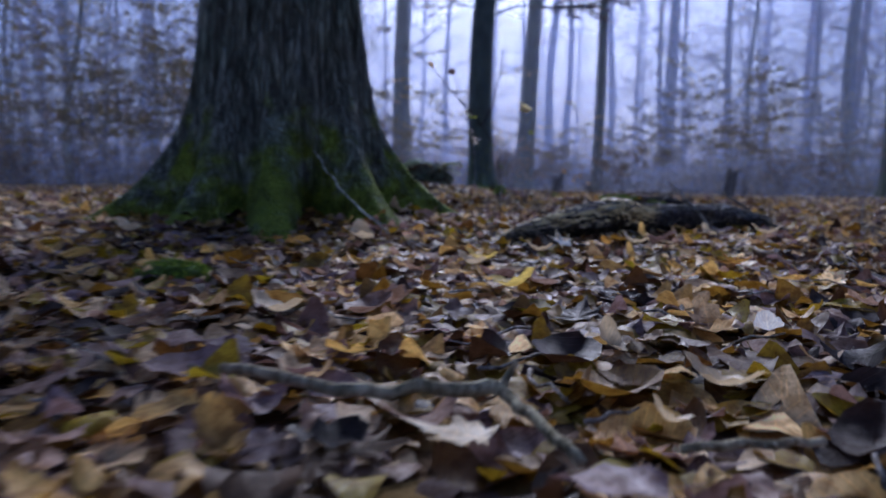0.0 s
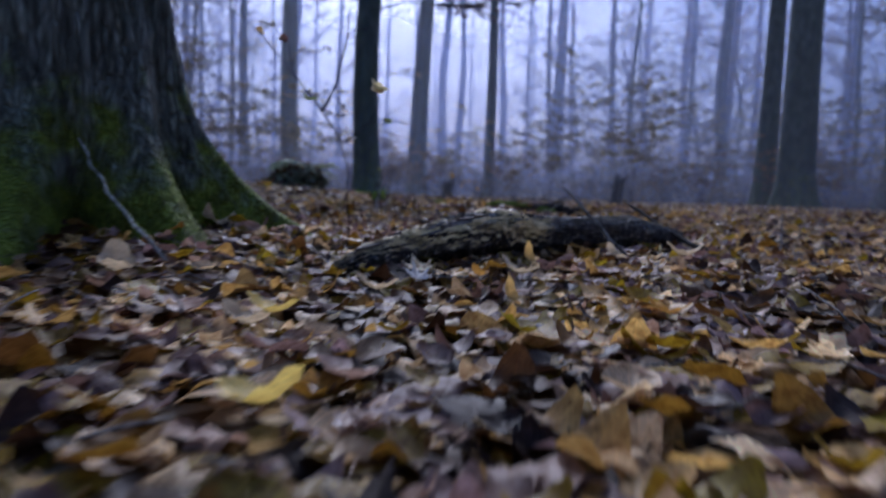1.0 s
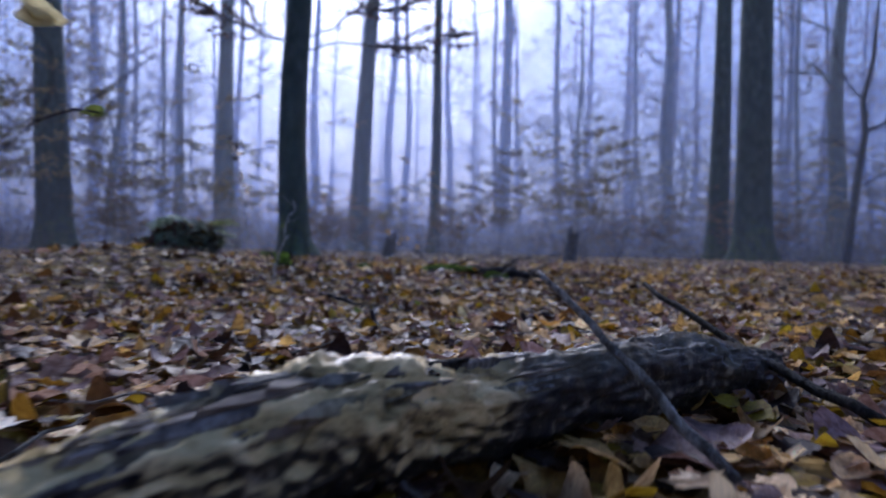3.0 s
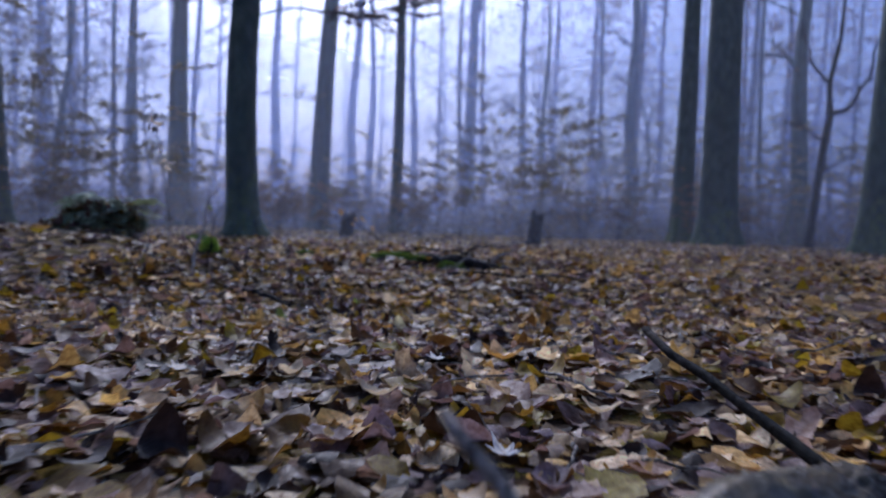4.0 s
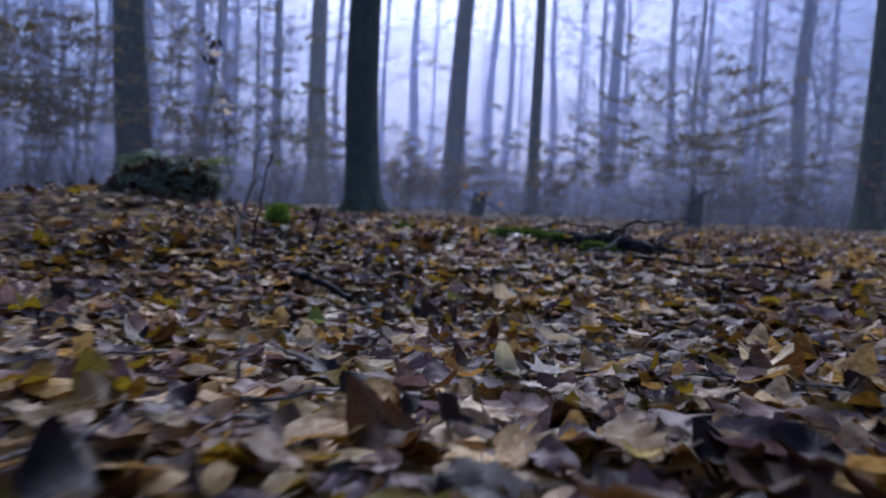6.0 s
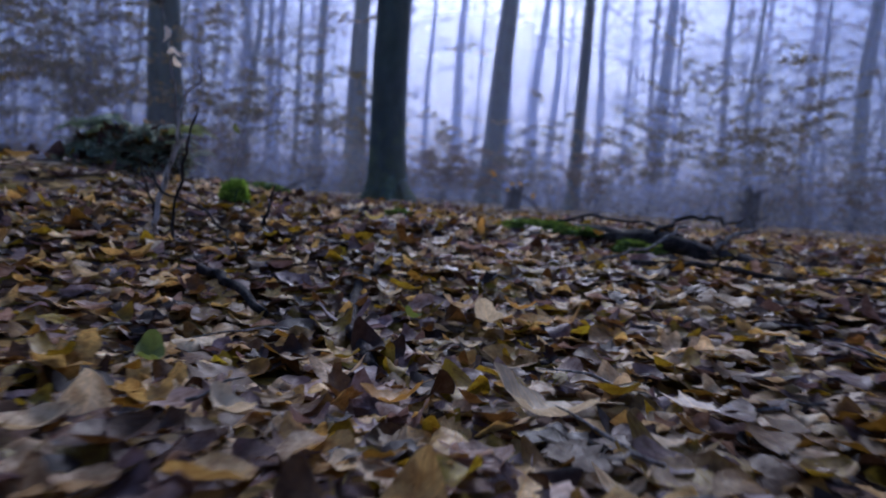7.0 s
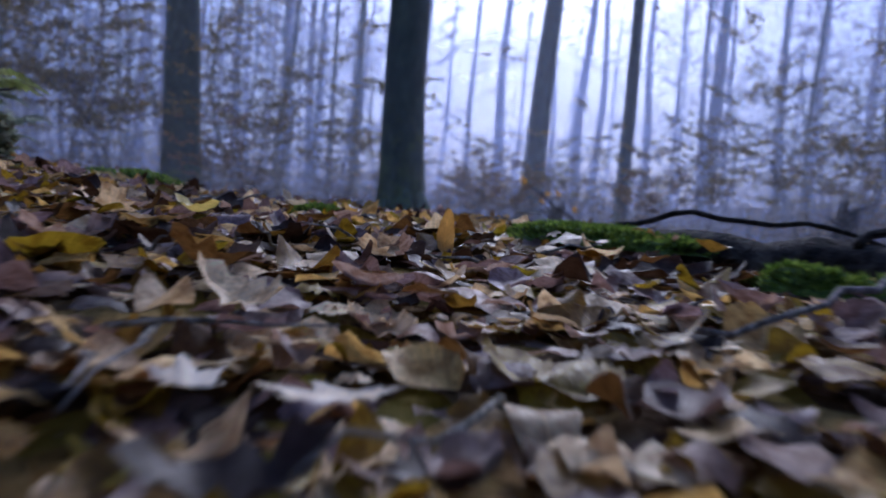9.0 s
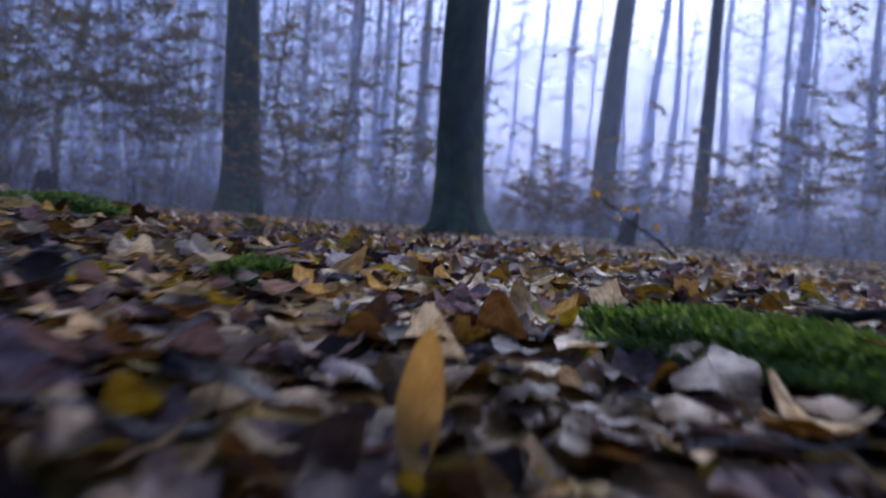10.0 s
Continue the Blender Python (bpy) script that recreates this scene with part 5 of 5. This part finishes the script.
def maple(curl, rng):
    """A five-pointed maple blade round its centre."""
    tips = [(-115, 0.36), (-52, 0.52), (0, 0.62), (52, 0.52), (115, 0.36)]
    ring = []
    for k, (a, r) in enumerate(tips):
        ring += [(a - 14, r * 0.62), (a - 7, r * 0.74), (a, r), (a + 7, r * 0.74), (a + 14, r * 0.62)]
        if k < 4:
            ring.append(((a + tips[k + 1][0]) / 2, 0.31))
    ring += [(180, 0.10)]
    V, UV = [(0, -0.05, 0)], [(0.5, 0.4)]
    for a, r in ring:
        r *= rng.uniform(0.9, 1.1)
        x, y = math.sin(radians(a)) * r, math.cos(radians(a)) * r - 0.05
        V.append((x, y, curl * r * r + rng.uniform(-0.02, 0.03)))
        UV.append((0.5 + x, 0.5 + y))
    n = len(ring)
    F = [(0, 1 + (k + 1) % n, 1 + k) for k in range(n)]
    return np.array(V), np.array(F), np.array(UV)


def leaf_kinds(fine):
    rng = random.Random(77)
    out = []
    for k in range(14 if fine else 6):
        lob = 0.24 if k % 5 == 3 else 0.0
        curl = rng.uniform(0.4, 0.75) if k % 4 == 0 else rng.uniform(-0.35, 0.4)
        nv = (10 if lob else 6 if k % 2 else 7) if fine else 4
        out.append(ovate(nv, lob if fine else 0.0, rng.uniform(0.55, 0.85), rng, curl, rng.uniform(-0.3, 0.5), rng.uniform(-0.9, 0.9), rng.uniform(0.02, 0.06) if fine else 0.0, rng.uniform(0.1, 0.3) if fine and k % 2 else 0.0))
    if fine:
        out += [maple(0.45, rng), maple(-0.3, rng)]
    return out


def scatter(xs, ys, zs, kinds, rs, size, tilt):
    """Places a leaf of some kind at every point: one array each of vertices, faces and uv."""
    vs, fs, us, base = [], [], [], 0
    pick = rs.randint(0, len(kinds), len(xs))
    for k, (V, F, UV) in enumerate(kinds):
        sel = np.where(pick == k)[0]
        if not len(sel):
            continue
        n = len(sel)
        yaw, tl, td = rs.uniform(0, 2 * np.pi, n), np.clip(np.abs(rs.normal(0, tilt, n)), 0, 0.5), rs.uniform(0, 2 * np.pi, n)
        sc = size * np.clip(np.exp(rs.normal(-0.05, 0.33, n)), 0.4, 1.7)
        flip = rs.choice([-1.0, 1.0], n)
        P = V[None] * sc[:, None, None]
        P[..., 2] *= flip[:, None]
        c, s = np.cos(yaw)[:, None], np.sin(yaw)[:, None]
        X, Y = P[..., 0] * c - P[..., 1] * s, P[..., 0] * s + P[..., 1] * c
        ct, st, cd, sd = np.cos(tl)[:, None], np.sin(tl)[:, None], np.cos(td)[:, None], np.sin(td)[:, None]
        u, v, w = X * cd + Y * sd, Y * cd - X * sd, P[..., 2]
        u, Z = u * ct - w * st, u * st + w * ct
        X, Y = u * cd - v * sd, u * sd + v * cd
        P = np.stack([X + xs[sel][:, None], Y + ys[sel][:, None], Z + zs[sel][:, None]], -1)
        vs.append(P.reshape(-1, 3))
        fs.append((F[None] + (np.arange(n) * len(V))[:, None, None]).reshape(-1, 3) + base)
        us.append(np.tile(UV, (n, 1)))
        base += n * len(V)
    return np.concatenate(vs), np.concatenate(fs), np.concatenate(us)


def big_mesh(name, V, F, UV, mat, parent=None):
    me = bpy.data.meshes.new(name)
    me.vertices.add(len(V))
    me.vertices.foreach_set("co", V.astype(np.float32).ravel())
    me.loops.add(F.size)
    me.loops.foreach_set("vertex_index", F.astype(np.int32).ravel())
    me.polygons.add(len(F))
    me.polygons.foreach_set("loop_start", (np.arange(len(F)) * 3).astype(np.int32))
    me.polygons.foreach_set("use_smooth", np.ones(len(F), dtype=bool))
    lay = me.uv_layers.new(name="leaf")
    lay.data.foreach_set("uv", UV[F.ravel()].astype(np.float32).ravel())
    me.update(calc_edges=True)
    me.validate()
    me.materials.append(mat)
    ob = new(name, me)
    ob.parent = parent
    return ob


def path_x(y):
    """The middle of the way through the leaves."""
    return 0.30 * np.asarray(y) + 0.02 * np.sin(np.asarray(y))


def clear_of_trunk(x, y):
    return np.hypot(x - OAK[0], y - OAK[1]) > 0.60


# leaves that stand out along the way
ODD = []


def lie(label, kind, mat, *spots):
    """Notes single leaves of one look: x, y, length, tilt and turn of each."""
    ODD.extend((x, y, 0.012, length, tilt, 5, turn, kind, mat, label) for x, y, length, tilt, turn in spots)


lie("orange leaf standing upright among the litter", "n", LEAF_ORANGE, (1.790, 8.200, 0.104, 62, 12))
lie("bright yellow pointed leaf lying on the litter", "o", LEAF_YELLOW, (0.165, 1.583, 0.112, -14, 60))
lie("large pale lobed maple leaf, damp and shiny", "m", LEAF_SAND, (0.028, 0.655, 0.119, -2, 75))
lie("sand-coloured oval leaf lying flat", "o", LEAF_SAND, (0.335, 0.820, 0.093, 10, 70), (-0.311, 1.274, 0.105, 6, 75), (0.081, 2.060, 0.099, 10, 60), (0.331, 2.415, 0.096, 8, 85), (0.715, 2.62, 0.105, 18, 75), (-1.257, 2.754, 0.130, 10, 60), (0.396, 3.786, 0.071, 10, 70), (1.578, 4.068, 0.077, 8, 80), (1.190, 4.250, 0.087, 8, 80), (1.040, 4.484, 0.085, 6, 150), (0.908, 4.505, 0.085, 12, 70), (1.194, 5.568, 0.055, 8, 80))
lie("sand-coloured oval leaf lying flat", "o", LEAF_SAND, (2.124, 5.800, 0.083, 8, 75), (1.321, 6.028, 0.085, 6, 50), (1.666, 6.596, 0.052, 6, 80), (2.241, 7.065, 0.058, 8, 80), (2.263, 7.340, 0.084, 8, 60))
lie("curled sand-coloured leaf on the litter", "o", LEAF_SAND, (0.235, 0.699, 0.056, 30, 110), (-0.316, 2.683, 0.170, 14, 20), (1.897, 7.117, 0.055, 20, 20), (1.330, 8.771, 0.088, 20, 70))
lie("curled sand-coloured leaf standing on edge", "o", LEAF_SAND, (0.253, 1.029, 0.069, 36, 20), (1.418, 4.361, 0.071, 30, 30))
lie("pale bluish leaf lying on the litter", "o", LEAF_BRIGHT, (0.537, 1.122, 0.088, 18, 150))
lie("small yellow leaf lying on the litter", "o", LEAF_YELLOW, (0.117, 2.161, 0.102, 8, 80), (1.543, 4.951, 0.040, 10, 80))
lie("golden narrow leaf standing up among the litter", "n", LEAF_GOLD, (0.616, 2.273, 0.085, 35, 15), (0.811, 2.838, 0.092, 42, 10))
lie("pale violet lobed leaf tilted up on the litter", "m", LEAF_BRIGHT, (0.444, 2.555, 0.09, 10, 15))
lie("pale violet lobed leaf lying flat", "m", LEAF_WHITE, (0.303, 3.401, 0.116, 6, 70))
lie("orange-tan beech leaf lying flat", "o", LEAF_ORANGE, (0.886, 2.094, 0.088, 8, 80), (1.568, 4.566, 0.111, 8, 85), (1.420, 5.399, 0.072, 10, 60), (1.528, 6.154, 0.094, -4, 95), (1.814, 6.946, 0.091, 8, 95))
lie("orange-tan beech leaf lying curled", "o", LEAF_ORANGE, (0.606, 2.570, 0.072, 20, 140))
lie("long pale leaf lying flat", "o", LEAF_SAND, (1.403, 3.018, 0.130, 4, 88))
lie("sand-coloured leaf caught at the foot of a twig", "o", LEAF_SAND, (1.100, 2.894, 0.087, 25, 25))
lie("bright white lobed leaf lying on brown leaves", "m", LEAF_BRIGHT, (1.314, 3.866, 0.068, -8, 10), (1.404, 4.587, 0.062, -8, 15))
lie("small pale lobed leaf lying on brown leaves", "m", LEAF_WHITE, (1.521, 5.307, 0.063, 4, 100))
lie("pale crumpled leaf on the litter", "m", LEAF_WHITE, (0.796, 4.598, 0.066, 10, 40), (1.999, 6.195, 0.112, -6, 0))
lie("pale star-shaped maple leaf propped on the litter", "m", LEAF_WHITE, (1.577, 5.492, 0.090, 4, 10))
lie("pale yellow curled leaf propped on the litter", "o", LEAF_CREAM, (1.512, 5.530, 0.082, 32, 18))
lie("olive-green leaf lying on the litter", "o", LEAF_OLIVE, (1.100, 6.316, 0.096, 14, 20), (1.539, 6.816, 0.068, 24, 150))
lie("long curled sand-coloured leaf on the litter", "o", LEAF_SAND, (1.739, 6.126, 0.161, 14, 80), (1.728, 6.810, 0.145, 20, 160))
lie("large pale maple leaf lying flat", "m", LEAF_WHITE, (1.758, 7.328, 0.119, 2, 160))
lie("pale yellow oval leaf lying flat", "o", LEAF_YELLOW, (1.320, 8.127, 0.089, 6, 85))
lie("orange-tan beech leaf lying flat", "o", LEAF_SAND, (1.466, 7.011, 0.074, 6, 90))
lie("pale lobed leaf lying on brown leaves", "m", LEAF_SAND, (1.934, 6.962, 0.067, 4, 30))
lie("large pale star-shaped maple leaf lying flat", "m", LEAF_WHITE, (1.646, 7.332, 0.078, 4, 30))


def bedded(x, y, z):
    """The litter keeps low where one of those leaves lies on it."""
    for o in ODD:
        near = np.hypot(x - o[0], y - o[1]) < 0.058 + 0.42 * o[3]
        z = np.where(near, height(x, y) + (z - height(x, y)) * 0.25 - 0.022, z)
    return z


LITTER_THING = thing("leaf_litter", (0, 0, 0), "thick layer of damp brown, tan and purplish fallen leaves", "fallen leaves", kind="stuff")


def build_litter():
    rs = np.random.RandomState(4)
    # near the way: whole leaves
    n = 33000
    y = rs.uniform(0.15, 11.0, n)
    x = path_x(y) * 0.85 + rs.uniform(-2.1, 2.3, n)
    ok = clear_of_trunk(x, y)
    x, y = x[ok], y[ok]
    z = bedded(x, y, height(x, y) + rs.uniform(-0.032, 0.005, len(x)))
    V, F, UV = scatter(x, y, z, leaf_kinds(True), rs, 0.074, 0.27)
    tagged(big_mesh("litter_layer", V, F, UV, LEAF_MANY, LITTER_THING), kind="stuff")
    # further off: simpler leaves
    n = 52000
    r, a = 1.5 + 27.0 * rs.uniform(0, 1, n) ** 0.75, np.where(rs.uniform(0, 1, n) < 0.9, rs.uniform(-1.15, 1.15, n), rs.uniform(1.15, 5.13, n))
    r = np.where(np.abs(a) > 1.15, 1.5 + (r - 1.5) * 0.35, r)
    x, y = 1.0 + r * np.sin(a), 1.5 + r * np.cos(a)
    ok = (clear_of_trunk(x, y)) & ((y > 11.0) | (x < path_x(y) * 0.85 - 2.1) | (x > path_x(y) * 0.85 + 2.3))
    x, y = x[ok], y[ok]
    z = height(x, y) + rs.uniform(-0.024, 0.012, len(x))
    V, F, UV = scatter(x, y, z, leaf_kinds(False), rs, 0.080, 0.28)
    tagged(big_mesh("litter_layer", V, F, UV, LEAF_MANY, LITTER_THING), kind="stuff")


build_litter()


def build_foot_leaves():
    """Leaves heaped against the oak's roots and lying over the log."""
    rs = np.random.RandomState(8)
    n = 900
    a, d = rs.uniform(0, 2 * np.pi, n), rs.uniform(0.52, 1.0, n)
    x, y = OAK[0] + d * np.cos(a), OAK[1] + d * np.sin(a)
    z = height(x, y) + rs.uniform(-0.02, 0.025, n) + 0.03 * np.clip(0.85 - d, 0, 1)
    f = rs.uniform(0, 1, 26)
    lx, ly = 0.45 + 1.2 * f + rs.normal(0, 0.03, 26), 2.90 + 0.62 * f + rs.normal(0, 0.09, 26)
    mx, my = 2.2 + rs.normal(0, 0.16, 11), 8.43 + rs.normal(0, 0.12, 11)
    mz = height(mx, my) + rs.uniform(0.01, 0.045, 11)
    V, F, UV = scatter(np.concatenate([x, lx, mx]), np.concatenate([y, ly, my]), np.concatenate([z, np.full(26, 0.05), mz]), leaf_kinds(True), rs, 0.085, 0.3)
    tagged(big_mesh("litter_layer", V, F, UV, LEAF_MANY, LITTER_THING), kind="stuff")
    rng = random.Random(88)
    sh = Shape()
    for _ in range(260):
        y = rng.uniform(0.5, 10.5)
        x = float(path_x(y)) * 0.85 + rng.uniform(-2.2, 2.4)
        if not clear_of_trunk(x, y):
            continue
        b, ln = rng.uniform(0, 6.28), rng.uniform(0.06, 0.26)
        p = Vector(on_floor(x, y, 0.03))
        sh.tube(bend(p, p + Vector((math.cos(b) * ln, math.sin(b) * ln, rng.uniform(-0.02, 0.05))), 4, 0.06, rng), [0.0035, 0.003, 0.0026, 0.002, 0.0012], 5)
    tagged(sh.make("twig_litter", WOOD_PALE), "short broken twigs strewn among the fallen leaves", "twigs", kind="stuff")


build_foot_leaves()


def leaf_mesh(name, shape, mat):
    V, F, UV = shape
    ob = mesh_part(name, V, F, mat, None, "", UV)
    return ob


build_stump()


def build_loose_leaves():
    """The topmost leaves along the way, one by one."""
    rng = random.Random(61)
    made = []
    for sh in leaf_kinds(True):
        made.append(leaf_mesh("leaf", sh, LEAF_ONE))
    meshes = [o.data for o in made]
    for o in made:
        bpy.data.objects.remove(o)
    for k in range(300):
        y = 0.45 + 9.3 * k / 300 + rng.uniform(-0.1, 0.1)
        x = float(path_x(y)) * 0.85 + rng.gauss(0.05, 0.55)
        if math.hypot(x - OAK[0], y - OAK[1]) < 0.8 or any(math.hypot(x - o[0], y - o[1]) < 0.07 + 0.4 * o[3] for o in ODD):
            continue
        ob = new("leaf", meshes[rng.randrange(len(meshes))])
        ob.parent = LITTER_THING
        s = 0.082 * rng.uniform(0.7, 1.35)
        ob.matrix_basis = pose(*on_floor(x, y, rng.uniform(0.020, 0.034)), rng.gauss(0, 10), rng.gauss(0, 10), rng.uniform(0, 360)) @ Matrix.Scale(s, 4)
    rr = random.Random(62)
    for x, y, up, ln, tx, ty, tz, kind, mat, label in ODD:
        shp = maple(0.9 if mat is LEAF_BRIGHT else 0.3, rr) if kind == "m" else ovate(12, 0.0, 0.34 if kind == "n" else 0.52, rr, 0.55, 0.45, 0.6, 0.03, 0.22)
        ob = leaf_mesh("fallen_leaf", shp, mat)
        ob.matrix_basis = pose(*on_floor(x, y, up + 0.026), tx, ty, tz) @ Matrix.Scale(ln, 4)
        tagged(ob, label, "leaf", "single fallen leaves")
    for stalk, p, tone in SAP_LEAVES:
        ob = leaf_mesh("leaf", ovate(8, 0.0, 0.7, rr, 0.7, 0.4, 0.5, 0.03, 0.15), {"dark": LEAF_DARK, "pale": LEAF_WHITE, "green": LEAF_OLIVE, "orange": LEAF_ORANGE}[tone])
        ob.parent = stalk
        ob.matrix_basis = pose(*p, rr.uniform(10, 80), rr.uniform(-30, 30), rr.uniform(0, 360)) @ Matrix.Scale(rr.uniform(0.05, 0.08), 4)
    # leaves on the sapling
    for p, ln, rx, rz, mat, label in (((0.37, 3.34, 0.60), 0.07, 35, 80, LEAF_CREAM, "pale yellow crumpled hanging leaf"), ((0.375, 3.335, 0.595), 0.05, 60, 10, LEAF_CREAM, ""), ((0.13, 3.46, 0.565), 0.055, 20, 80, LEAF_OLIVE, "olive-green leaf"),
                                      ((0.03, 3.60, 0.80), 0.04, 60, 10, LEAF_ONE, ""), ((-0.08, 3.78, 0.86), 0.04, 60, 50, LEAF_ONE, ""), ((0.42, 3.43, 0.49), 0.035, 30, 10, LEAF_OLIVE, "")):
        ob = leaf_mesh("leaf", ovate(9, 0.0, 0.95, rr, 0.6, 0.35, 0.5, 0.04, 0.1), mat)
        ob.parent = SAPLING
        q = Vector(p) - SAP_O
        ob.matrix_basis = pose(q.x, q.y, q.z, rx, 0, rz) @ Matrix.Scale(ln, 4)
        if label:
            tagged(ob, label)


build_loose_leaves()
